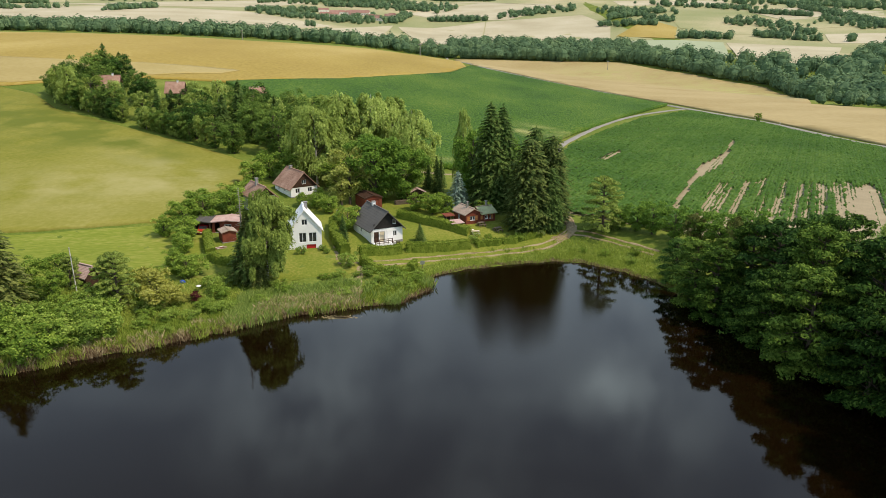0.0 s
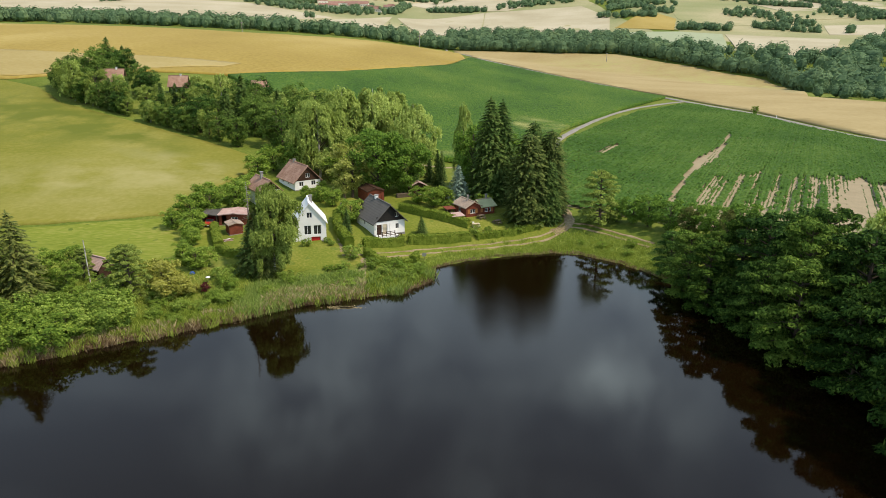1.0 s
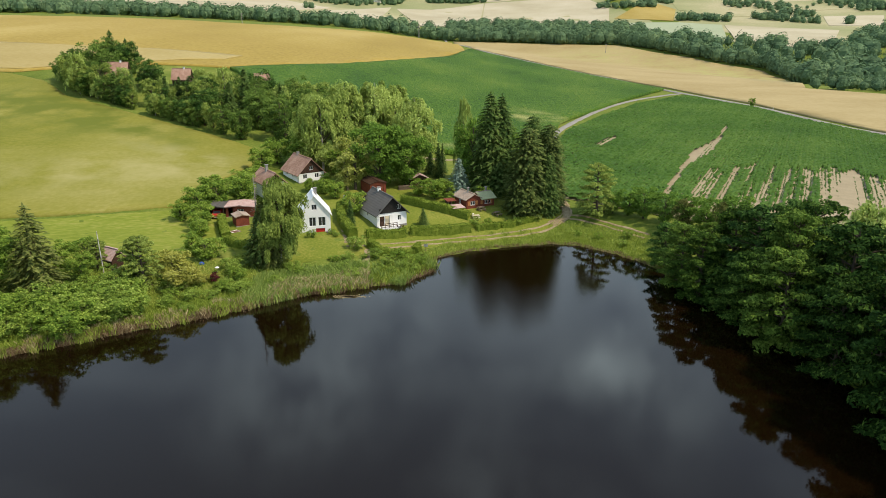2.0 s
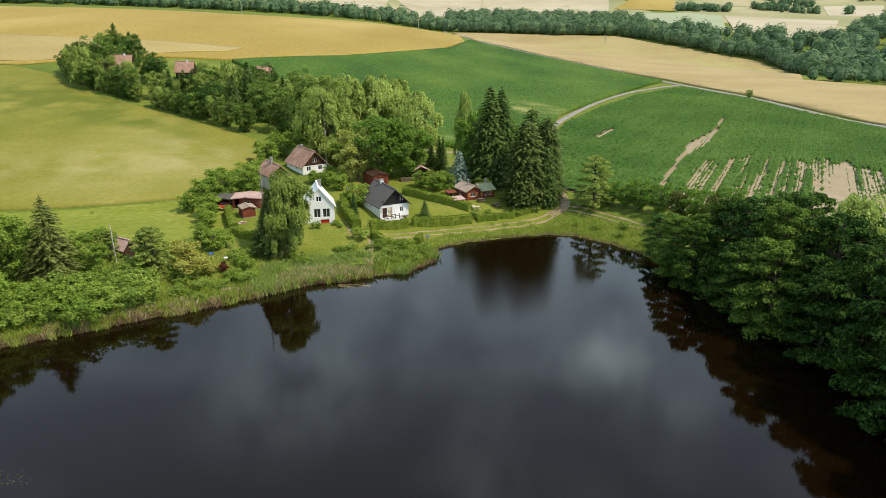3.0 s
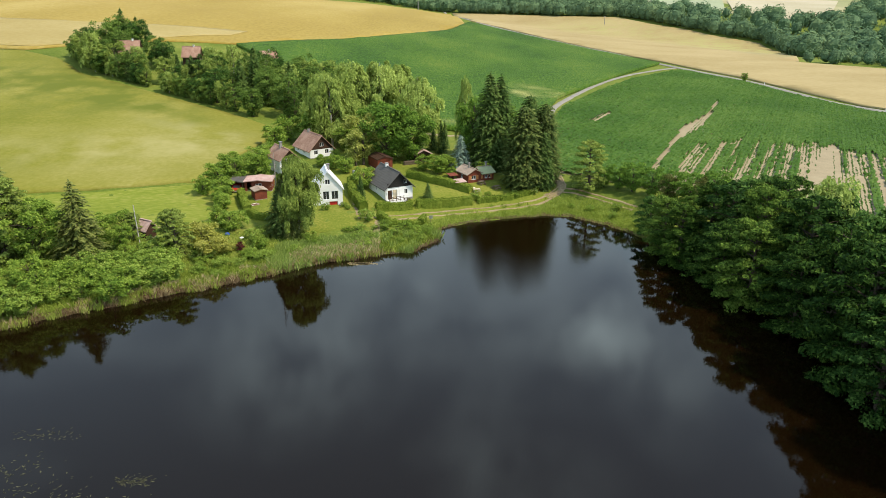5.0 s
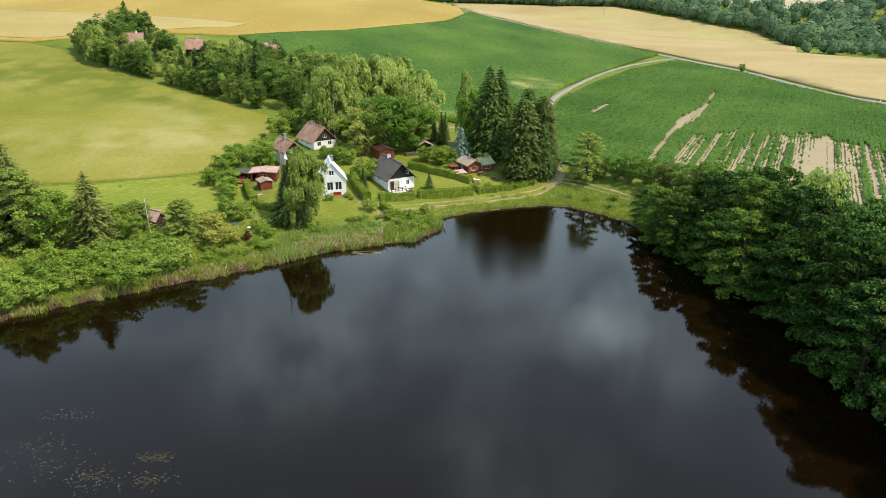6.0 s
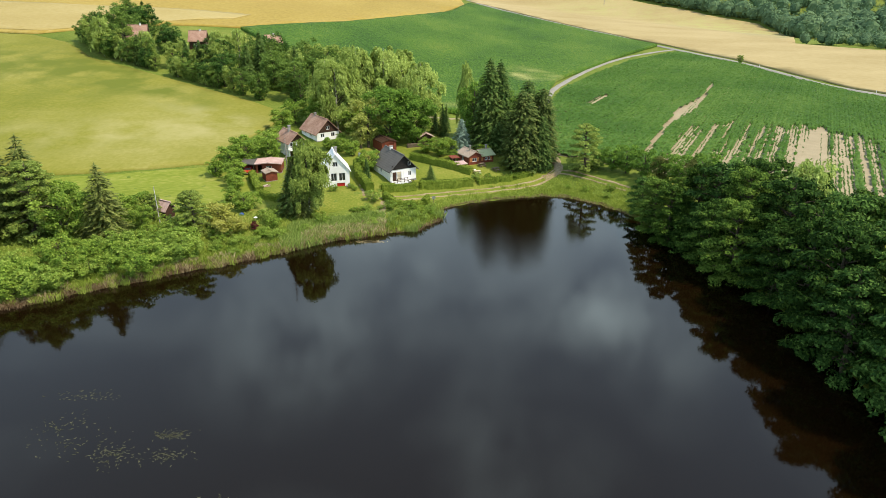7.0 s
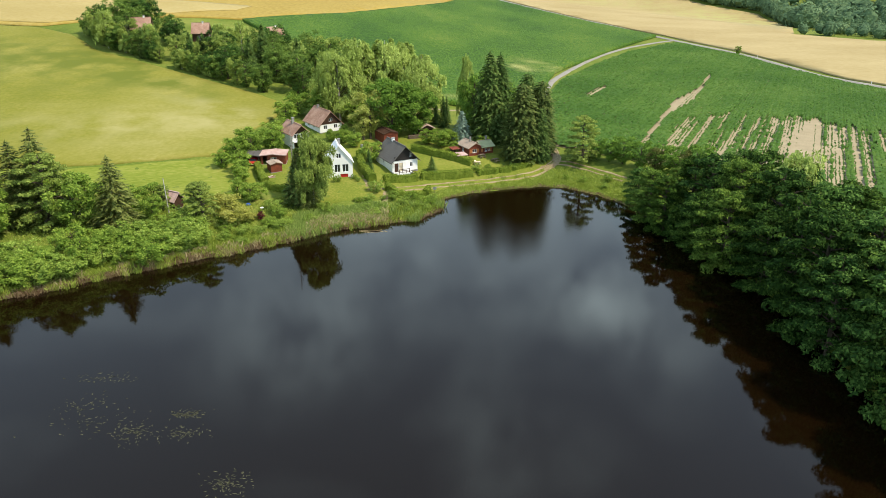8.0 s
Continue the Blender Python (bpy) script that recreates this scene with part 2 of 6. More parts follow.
def lodged(m, patches, colour):
    """Paler wind-laid patches in a crop, soft at the rim and torn by noise."""
    n, l = m.node_tree.nodes, m.node_tree.links
    geo, tear, sub = n.new("ShaderNodeNewGeometry"), n.new("ShaderNodeTexNoise"), n.new("ShaderNodeMath")
    tear.inputs["Scale"].default_value, tear.inputs["Detail"].default_value = 0.11, 6
    l.new(geo.outputs["Position"], tear.inputs["Vector"])
    total = None
    for x, y, w, d, turn, much in patches:
        mp, gr, mu = n.new("ShaderNodeMapping"), n.new("ShaderNodeTexGradient"), n.new("ShaderNodeMath")
        mp.vector_type, gr.gradient_type, mu.operation = "TEXTURE", "SPHERICAL", "MULTIPLY_ADD"
        mp.inputs["Location"].default_value, mp.inputs["Scale"].default_value = (x, y, 7.5), (w, d, 60)
        mp.inputs["Rotation"].default_value = (0, 0, radians(turn))
        l.new(geo.outputs["Position"], mp.inputs["Vector"])
        l.new(mp.outputs["Vector"], gr.inputs["Vector"])
        l.new(gr.outputs["Fac"], mu.inputs[0])
        mu.inputs[1].default_value, mu.inputs[2].default_value = much, 0.0
        if total:
            l.new(total, mu.inputs[2])
        total = mu.outputs[0]
    tear2 = n.new("ShaderNodeMapRange")
    tear2.inputs[1].default_value, tear2.inputs[2].default_value = 0.35, 0.65
    l.new(tear.outputs["Fac"], tear2.inputs[0])
    sub.operation, sub.use_clamp = "MULTIPLY", True
    l.new(tear2.outputs[0], sub.inputs[0])
    l.new(total, sub.inputs[1])
    mix, b = n.new("ShaderNodeMixRGB"), n["Principled BSDF"]
    l.new(sub.outputs[0], mix.inputs[0])
    l.new(b.inputs["Base Color"].links[0].from_socket, mix.inputs[1])
    mix.inputs[2].default_value = (*colour, 1)
    l.new(mix.outputs[0], b.inputs["Base Color"])


lodged(M["barley"], [(-66, 170, 20, 6, -25, 1.2), (-70, 151, 34, 20, 10, 0.55), (-58, 160, 18, 12, 0, 0.8), (-95, 150, 40, 20, 0, 0.4)], (0.33, 0.30, 0.13))
lodged(M["barley"], [(-112, 205, 60, 22, -35, 1.0), (-80, 188, 40, 14, -38, 0.9), (-140, 205, 70, 45, -20, 1.0)], (0.115, 0.135, 0.02))
lodged(M["maizefar"], [(26, 262, 7, 22, 25, 1.6), (38, 262, 8, 26, 25, 1.2), (-5, 197, 14, 6, 0, 1.2), (10, 194, 12, 6, 10, 1.0)], (0.26, 0.27, 0.09))
lodged(M["pale"], [(236, 520, 40, 130, 8, 1.3), (215, 600, 45, 120, 20, 1.1), (150, 720, 90, 70, -30, 1.0)], (0.34, 0.31, 0.12))
lodged(M["pale"], [(215, 470, 30, 60, 5, 1.2), (190, 560, 22, 70, 15, 0.7)], (0.2, 0.2, 0.09))
lodged(M["gold"], [(-150, 420, 160, 50, -15, 0.8), (-60, 560, 90, 60, 20, 0.7)], (0.27, 0.19, 0.045))
glass = bpy.data.materials.new("window_glass")
glass.use_nodes = True
gb = glass.node_tree.nodes["Principled BSDF"]
gb.inputs["Base Color"].default_value, gb.inputs["Roughness"].default_value, gb.inputs["Transmission Weight"].default_value = (0.05, 0.055, 0.06, 1), 0.04, 0.35
M["glass"] = glass
water = bpy.data.materials.new("pond_water")
water.use_nodes = True
pn, pl = water.node_tree.nodes, water.node_tree.links
pb = pn["Principled BSDF"]
pb.inputs["Base Color"].default_value, pb.inputs["Roughness"].default_value, pb.inputs["IOR"].default_value = (0.0056, 0.0028, 0.0009, 1), 0.015, 1.333
pgeo, pnoise, pbump = pn.new("ShaderNodeNewGeometry"), pn.new("ShaderNodeTexNoise"), pn.new("ShaderNodeBump")
pl.new(pgeo.outputs["Position"], pnoise.inputs["Vector"])
pnoise.inputs["Scale"].default_value, pnoise.inputs["Detail"].default_value = 3.4, 3
pbump.inputs["Strength"].default_value, pbump.inputs["Distance"].default_value = 1.0, 0.006
pl.new(pnoise.outputs["Fac"], pbump.inputs["Height"])
pl.new(pbump.outputs["Normal"], pb.inputs["Normal"])
# a breath of wind roughens one patch of the water
pmap, pgrad, pramp = pn.new("ShaderNodeMapping"), pn.new("ShaderNodeTexGradient"), pn.new("ShaderNodeMath")
pmap.vector_type, pgrad.gradient_type, pramp.operation = "TEXTURE", "SPHERICAL", "MULTIPLY_ADD"
pmap.inputs["Location"].default_value, pmap.inputs["Scale"].default_value = (10.0, 97.0, 0), (15.0, 26.0, 10.0)
pl.new(pgeo.outputs["Position"], pmap.inputs["Vector"])
pl.new(pmap.outputs["Vector"], pgrad.inputs["Vector"])
pl.new(pgrad.outputs["Fac"], pramp.inputs[0])
pramp.inputs[1].default_value, pramp.inputs[2].default_value = 0.035, 0.0022
pl.new(pramp.outputs[0], pbump.inputs["Distance"])


# ---- the lie of the land ----
POND = [(-66, 67), (-59.5, 71), (-53, 75), (-46, 79.5), (-38, 84), (-29.5, 89), (-24.5, 93.5), (-20.5, 96.3), (-16.5, 97), (-12.5, 99), (-6.5, 101),
        (-2.7, 106), (-2.2, 113), (4, 117), (12, 120), (19.7, 122), (24.5, 121), (30.5, 115.8), (34.5, 110.5), (36.5, 104), (38.5, 96),
        (41.5, 86), (45.5, 73), (47, 58), (47, 42), (51, 18), (72, -25), (80, -80), (60, -150), (0, -180), (-80, -170), (-125, -110), (-130, -40), (-105, 20), (-84, 52)]


def ease(v):
    v = np.clip(v, 0, 1)
    return v * v * (3 - 2 * v)


def shore(x, y):
    """Distance from the pond's edge, minus inside."""
    x, y = np.asarray(x, float), np.asarray(y, float)
    best, inside = np.full(x.shape, 1e18), np.zeros(x.shape, bool)
    for (ax, ay), (bx, by) in zip(POND, POND[1:] + POND[:1]):
        dx, dy = bx - ax, by - ay
        s = np.clip(((x - ax) * dx + (y - ay) * dy) / (dx * dx + dy * dy), 0, 1)
        best = np.minimum(best, (x - ax - s * dx) ** 2 + (y - ay - s * dy) ** 2)
        inside ^= ((ay > y) != (by > y)) & (x < ax + (y - ay) / (dy if dy else 1e-9) * dx)
    return np.where(inside, -1, 1) * np.sqrt(best)


def land(x, y):
    """Height of the ground."""
    x, y = np.asarray(x, float), np.asarray(y, float)
    spread = 25 + 0.18 * np.clip(y - 250, 0, 600)
    left = 1 / (1 + np.exp(np.clip((x + 45) / spread, -30, 30)))
    rise = 40 * np.tanh(np.clip(y - 120, 0, None) * 0.14 / 40) * left
    v = y - (860 - 1.15 * np.clip(x + 20, 0, 330))
    vale = -8 * np.exp(-(v / 110) ** 2) * ease((x + 120) / 150)
    far = 0.085 * np.clip(v - 40, 0, None) * (0.75 + 0.25 * ease((v - 300) / 600))
    roll = 9 * np.sin(x / 310 + 0.6) * np.sin(y / 270 + 0.4) * ease((v - 60) / 500)
    natural = 3.2 + rise + vale + far + roll
    d = shore(x, y)
    return np.where(d > 0, natural * ease(d / 17) + 0.35 * ease(d / 1.2) * (1 - ease(d / 17)), -1.6 * ease(-d / 7))


def graded(marks):
    """Coordinates from stretches (start, end, step)."""
    out = []
    for a, b, s in marks:
        out += list(np.arange(a, b, s))
    return np.array(out)


GX = graded([(-4600, -1000, 120), (-1000, -400, 40), (-400, -150, 12), (-150, -75, 5), (-75, 62, 1.2), (62, 150, 5), (150, 400, 12), (400, 1000, 40), (1000, 4601, 120)])
GY = graded([(-1000, -200, 50), (-200, 50, 6), (50, 165, 1.2), (165, 270, 4), (270, 600, 8), (600, 1200, 15), (1200, 2000, 40), (2000, 4901, 100)])
gxx, gyy = np.meshgrid(GX, GY)
GZ = land(gxx, gyy)
GZ += 0.12 * np.sin(gxx * 0.9 + 1.3 * np.sin(gyy * 0.37)) * np.sin(gyy * 0.8 + np.sin(gxx * 0.41)) * ease(shore(gxx, gyy) / 4)


def ground(x, y):
    """Height of the ground sheet at one place or many."""
    x, y = np.asarray(x, float), np.asarray(y, float)
    i = np.clip(np.searchsorted(GX, x) - 1, 0, len(GX) - 2)
    j = np.clip(np.searchsorted(GY, y) - 1, 0, len(GY) - 2)
    u, v = (x - GX[i]) / (GX[i + 1] - GX[i]), (y - GY[j]) / (GY[j + 1] - GY[j])
    return (GZ[j, i] * (1 - u) + GZ[j, i + 1] * u) * (1 - v) + (GZ[j + 1, i] * (1 - u) + GZ[j + 1, i + 1] * u) * v


def mesh_of(name, verts, faces, *materials, smooth=False):
    me = bpy.data.meshes.new(name)
    me.from_pydata([tuple(map(float, v)) for v in verts], [], [tuple(map(int, f)) for f in faces])
    for m in materials:
        me.materials.append(m)
    if smooth:
        me.shade_smooth()
    me.update()
    return me


def part(name, bm, material, parent=None, label=""):
    """Links a bmesh (or a mesh) as one object under its thing."""
    if isinstance(bm, bmesh.types.BMesh):
        me = bpy.data.meshes.new(name)
        bm.to_mesh(me)
        bm.free()
    else:
        me = bm
    if not me.materials and material:
        me.materials.append(material)
    ob = new(name, me)
    ob.parent = parent
    return tagged(ob, label)


ny, nx = gxx.shape
idx = np.arange(nx * ny).reshape(ny, nx)
quads = np.stack([idx[:-1, :-1], idx[:-1, 1:], idx[1:, 1:], idx[1:, :-1]], -1).reshape(-1, 4)
tagged(new("ground", mesh_of("ground", np.stack([gxx, gyy, GZ], -1).reshape(-1, 3), quads, M["grass"], smooth=True)),
       "rolling grassy ground round the pond and out to the hills", "ground", kind="structure")
tagged(new("water", mesh_of("water", [(-140, -190, 0), (90, -190, 0), (90, 130, 0), (-140, 130, 0)], [(0, 1, 2, 3)], water)),
       "dark still pond water mirroring trees and clouds", "water", kind="structure")


def drape(name, outline, lift, step, material, label, category, kind="structure", skirt=0.0, ragged=0.0):
    """A sheet over the ground inside an outline, lifted, with its edge folded down."""
    bm = bmesh.new()
    rnd = random.Random(len(name) * 7 + int(abs(outline[0][0])))
    pts = []
    for (ax, ay), (bx, by) in zip(outline, outline[1:] + outline[:1]):
        k = max(1, int(math.hypot(bx - ax, by - ay) / (step * 1.5)))
        for q in range(k):
            s = q / k
            pts.append((ax + (bx - ax) * s + rnd.uniform(-ragged, ragged), ay + (by - ay) * s + rnd.uniform(-ragged, ragged)))
    bm.faces.new([bm.verts.new((x, y, 0)) for x, y in pts])
    bmesh.ops.triangulate(bm, faces=bm.faces[:])
    xs, ys = [p[0] for p in pts], [p[1] for p in pts]
    for axis, lo, hi in ((0, min(xs), max(xs)), (1, min(ys), max(ys))):
        c = lo + step
        while c < hi:
            co, no = [0, 0, 0], [0, 0, 0]
            co[axis], no[axis] = c, 1
            bmesh.ops.bisect_plane(bm, geom=bm.verts[:] + bm.edges[:] + bm.faces[:], plane_co=co, plane_no=no, dist=0.001)
            c += step
    bmesh.ops.dissolve_degenerate(bm, edges=bm.edges[:], dist=0.01)
    v = np.array([q.co[:2] for q in bm.verts])
    z = ground(v[:, 0], v[:, 1]) + lift
    for q, h in zip(bm.verts, z):
        q.co.z = h
    bmesh.ops.recalc_face_normals(bm, faces=bm.faces[:])
    if sum(f.normal.z for f in bm.faces) < 0:
        bmesh.ops.reverse_faces(bm, faces=bm.faces[:])
    if skirt:
        rim = [e for e in bm.edges if e.is_boundary]
        ext = bmesh.ops.extrude_edge_only(bm, edges=rim)
        for q in ext["geom"]:
            if isinstance(q, bmesh.types.BMVert):
                q.co.z -= skirt
    for f in bm.faces:
        f.smooth = step < 20
    return tagged(part(name, bm, material), label, category, kind=kind)


def smooth_line(pts, step):
    """A soft curve through points, as evenly spaced places."""
    P = [Vector((*p, 0)) for p in pts]
    P = [2 * P[0] - P[1]] + P + [2 * P[-1] - P[-2]]
    out = []
    for a, b, c, d in zip(P, P[1:], P[2:], P[3:]):
        k = max(1, int((c - b).length / step))
        for q in range(k):
            s = q / k
            out.append(0.5 * ((2 * b) + (c - a) * s + (2 * a - 5 * b + 4 * c - d) * s * s + (3 * b - a - 3 * c + d) * s ** 3))
    return [(v.x, v.y) for v in out + [P[-2]]]


def ribbon(name, pts, width, lift, material, label, category, step=1.5, wobble=0.15, kind="structure"):
    """A road or track laid along a line."""
    line = smooth_line(pts, step)
    rnd = random.Random(len(line))
    verts, faces = [], []
    for k, (x, y) in enumerate(line):
        ax, ay = line[max(0, k - 1)]
        bx, by = line[min(len(line) - 1, k + 1)]
        d = math.hypot(bx - ax, by - ay) or 1
        px, py = -(by - ay) / d, (bx - ax) / d
        for j in range(5):
            o = (j - 2) / 4 * width
            if j in (0, 4):
                o += rnd.uniform(-wobble, wobble)
            X, Y = x + px * o, y + py * o
            verts.append((X, Y, float(ground(X, Y)) + (lift if 0 < j < 4 else lift * 0.3)))
        if k:
            for j in range(4):
                faces.append((5 * k - 5 + j, 5 * k - 4 + j, 5 * k + 1 + j, 5 * k + j)[::-1])
    return tagged(new(name, mesh_of(name, verts, faces, material, smooth=True)), label, category, kind=kind)


# ---- fields ----
drape("barley_field", [(-300, 180), (-200, 262), (-150, 252), (-133, 241), (-115, 220), (-82, 199), (-55, 183), (-45, 174.5), (-44, 168), (-46, 160), (-50, 144), (-51, 132), (-60, 129), (-78, 124.5), (-110, 121), (-220, 118)],
      0.4, 5, M["barley"], "broad yellow-green field of ripening barley with lodged patches", "field", "stuff", 0.5, 0.3)
drape("wheat_field", [(-420, 330), (-300, 275), (-200, 262), (-150, 255), (-122, 277), (-85, 292), (-50, 356), (-2, 475), (17, 568), (10, 850), (-29, 857), (-171, 640), (-360, 560), (-520, 640)],
      0.7, 12, M["gold"], "golden field of ripe wheat on a rounded hill", "field", "stuff", 0.6, 0.4)
drape("pale_wheat_field", [(24, 620), (78, 486), (102, 428), (120, 384), (138, 322), (148, 244), (200, 140), (330, 150), (330, 330), (226, 370), (198, 400), (243, 500), (256, 546), (258, 597), (240, 634), (221, 680), (199, 722), (180, 767), (125, 800), (48, 850), (12, 866)],
      0.6, 10, M["pale"], "pale straw-coloured wheat field sloping to a stream", "field", "stuff", 0.5, 0.4)
drape("pale_wheat_patch", [(-420, 345), (-300, 345), (-194, 329), (-150, 322), (-118, 326), (-90, 330), (-93, 312), (-121, 280), (-150, 258), (-200, 266), (-300, 279), (-418, 334)], 0.85, 8, M["thinwheat"], "paler strip along the edge of the golden wheat", "field", "stuff", 0.1, 0.8)
drape("far_hills", [(-2500, 1010), (-620, 985), (-280, 970), (-30, 1000), (60, 1005), (225, 965), (262, 800), (310, 690), (500, 930), (720, 990), (2500, 900), (3200, 4600), (-3200, 4600)], 0.6, 60, M["pasture"], "farmland on the far hills, its dull green paled for haze", "farmland")
FAR = [("pale", [(-670, 1154), (-814, 1407), (-638, 1479), (-358, 1404), (-228, 1253), (-175, 1203), (-215, 1091), (-317, 1053), (-500, 1117)]),
       ("pale", [(-789, 1565), (-435, 1936), (-294, 1772), (-361, 1552), (-560, 1504)]),
       ("pale", [(-175, 1143), (-90, 1340), (-90, 998), (-136, 985)]),
       ("pale", [(-80, 1325), (78, 1450), (46, 1014), (-31, 1013)]),
       ("pale", [(80, 1450), (262, 1456), (274, 1258), (239, 1092), (49, 1014)]),
       ("pale", [(-78, 1601), (90, 1926), (261, 1660), (122, 1460), (15, 1496)]),
       ("gold", [(255, 1130), (359, 1338), (371, 1217), (318, 1047)]),
       ("greyfield", [(242, 1071), (366, 995), (292, 775), (246, 774), (228, 916)]),
       ("pale", [(368, 990), (480, 915), (372, 715), (307, 664), (298, 770)]),
       ("pasture", [(424, 1388), (454, 1124), (375, 1121)]),
       ("pale", [(558, 1116), (648, 1118), (574, 985), (505, 991)]),
       ("pasture", [(517, 1286), (693, 1395), (870, 1513), (710, 1227), (578, 1193)]),
       ("pasture", [(407, 1387), (560, 1412), (427, 1160), (372, 1205)]),
       ("pale", [(601, 1518), (793, 1692), (869, 1520), (764, 1327), (590, 1337)]),
       ("pale", [(390, 1784), (716, 1978), (639, 1749), (377, 1634)]),
       ("pale", [(-3, 2020), (224, 1756), (267, 1650), (100, 1940)]),
       ("fresh", [(339, 691), (377, 714), (350, 652), (321, 642)])]
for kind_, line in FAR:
    drape("far_field", line, 1.1, 30, M["hazepale" if kind_ == "pale" else kind_], "far " + {"pale": "haze-pale straw-coloured grain field", "greyfield": "haze-pale grey-green crop field", "gold": "golden grain field", "pasture": "haze-pale dull green pasture", "fresh": "fresh green meadow"}[kind_] + " on the hills", "field", "stuff", 0.6)
MAIZE_NEAR = [(25.5, 143), (23.8, 150), (24.2, 163), (29.2, 190), (35.2, 217), (41.5, 238), (60, 274), (83, 313), (110, 346), (118, 353), (133, 307), (137, 264), (143, 234), (190, 120), (150, 84), (92, 74), (70, 98), (57, 122), (44, 128), (33, 137)]
MAIZE_FAR = [(-84, 288), (-49, 352), (5, 488), (21, 590), (76, 469), (114, 378), (78, 320), (41, 253), (30, 206), (6, 186), (-8, 190), (-25, 235), (-60, 252)]
drape("maize_ground", MAIZE_NEAR, 0.12, 3, M["soil"], "dry bare soil between the maize rows", "field", "structure")
drape("maize_stand", MAIZE_FAR, 1.3, 6, M["maizefar"], "dense dark green maize field", "field", "stuff", 1.1, 0.3)
ribbon("road", [(3, 880), (25, 629), (78, 479), (101, 424), (116, 374), (134, 316), (140, 271), (146, 238), (190, 150)], 3.0, 0.5, M["asphalt"], "narrow pale country road between the fields", "road", 6)
ribbon("track", [(27, 190), (33.2, 218), (40.5, 243), (61, 288), (83, 325), (106, 352), (118, 363)], 2.3, 0.3, M["asphalt"], "pale gravel farm track between two maize fields", "road", 4)

# ---- plants ----


def leaves(rng, centres, normals, size, aspect=1.6, jitter=0.5, along=None):
    """Three-cornered leaf sprays, each lying across its normal, pointing along a given way."""
    n = len(centres)
    nm = normals + rng.normal(0, jitter, (n, 3))
    nm /= np.linalg.norm(nm, axis=1)[:, None] + 1e-9
    t = np.cross(nm, rng.normal(0, 1, (n, 3)))
    if along is not None:
        t = along - nm * (along * nm).sum(1)[:, None] + rng.normal(0, 0.15, (n, 3))
    t /= np.linalg.norm(t, axis=1)[:, None] + 1e-9
    b = np.cross(nm, t)
    s = size * rng.uniform(0.6, 1.35, n)[:, None]
    droop = -0.22 * s * np.array([[0, 0, 1.0]])
    v = np.stack([centres - t * s * 0.55 * aspect - b * s * 0.2, centres + t * s * 0.55 * aspect - b * s * 0.2 + droop, centres + b * s * 0.55 + nm * s * 0.1], 1)
    return v.reshape(-1, 3), np.arange(3 * n).reshape(-1, 3)


def tube(path, radii, sides=6):
    """A tapered limb along a path."""
    verts, faces = [], []
    for k, (p, r) in enumerate(zip(path, radii)):
        d = (Vector(path[min(k + 1, len(path) - 1)]) - Vector(path[max(k - 1, 0)])).normalized()
        a = d.orthogonal().normalized()
        b = d.cross(a)
        for j in range(sides):
            q = 2 * math.pi * j / sides
            verts.append(Vector(p) + (a * math.cos(q) + b * math.sin(q)) * r)
        if k:
            for j in range(sides):
                faces.append(((k - 1) * sides + j, (k - 1) * sides + (j + 1) % sides, k * sides + (j + 1) % sides, k * sides + j))
    return verts, faces


def merged(pieces):
    verts, faces = [], []
    for v, f in pieces:
        o = len(verts)
        verts += list(v)
        faces += [tuple(int(i) + o for i in q) for q in f]
    return verts, faces


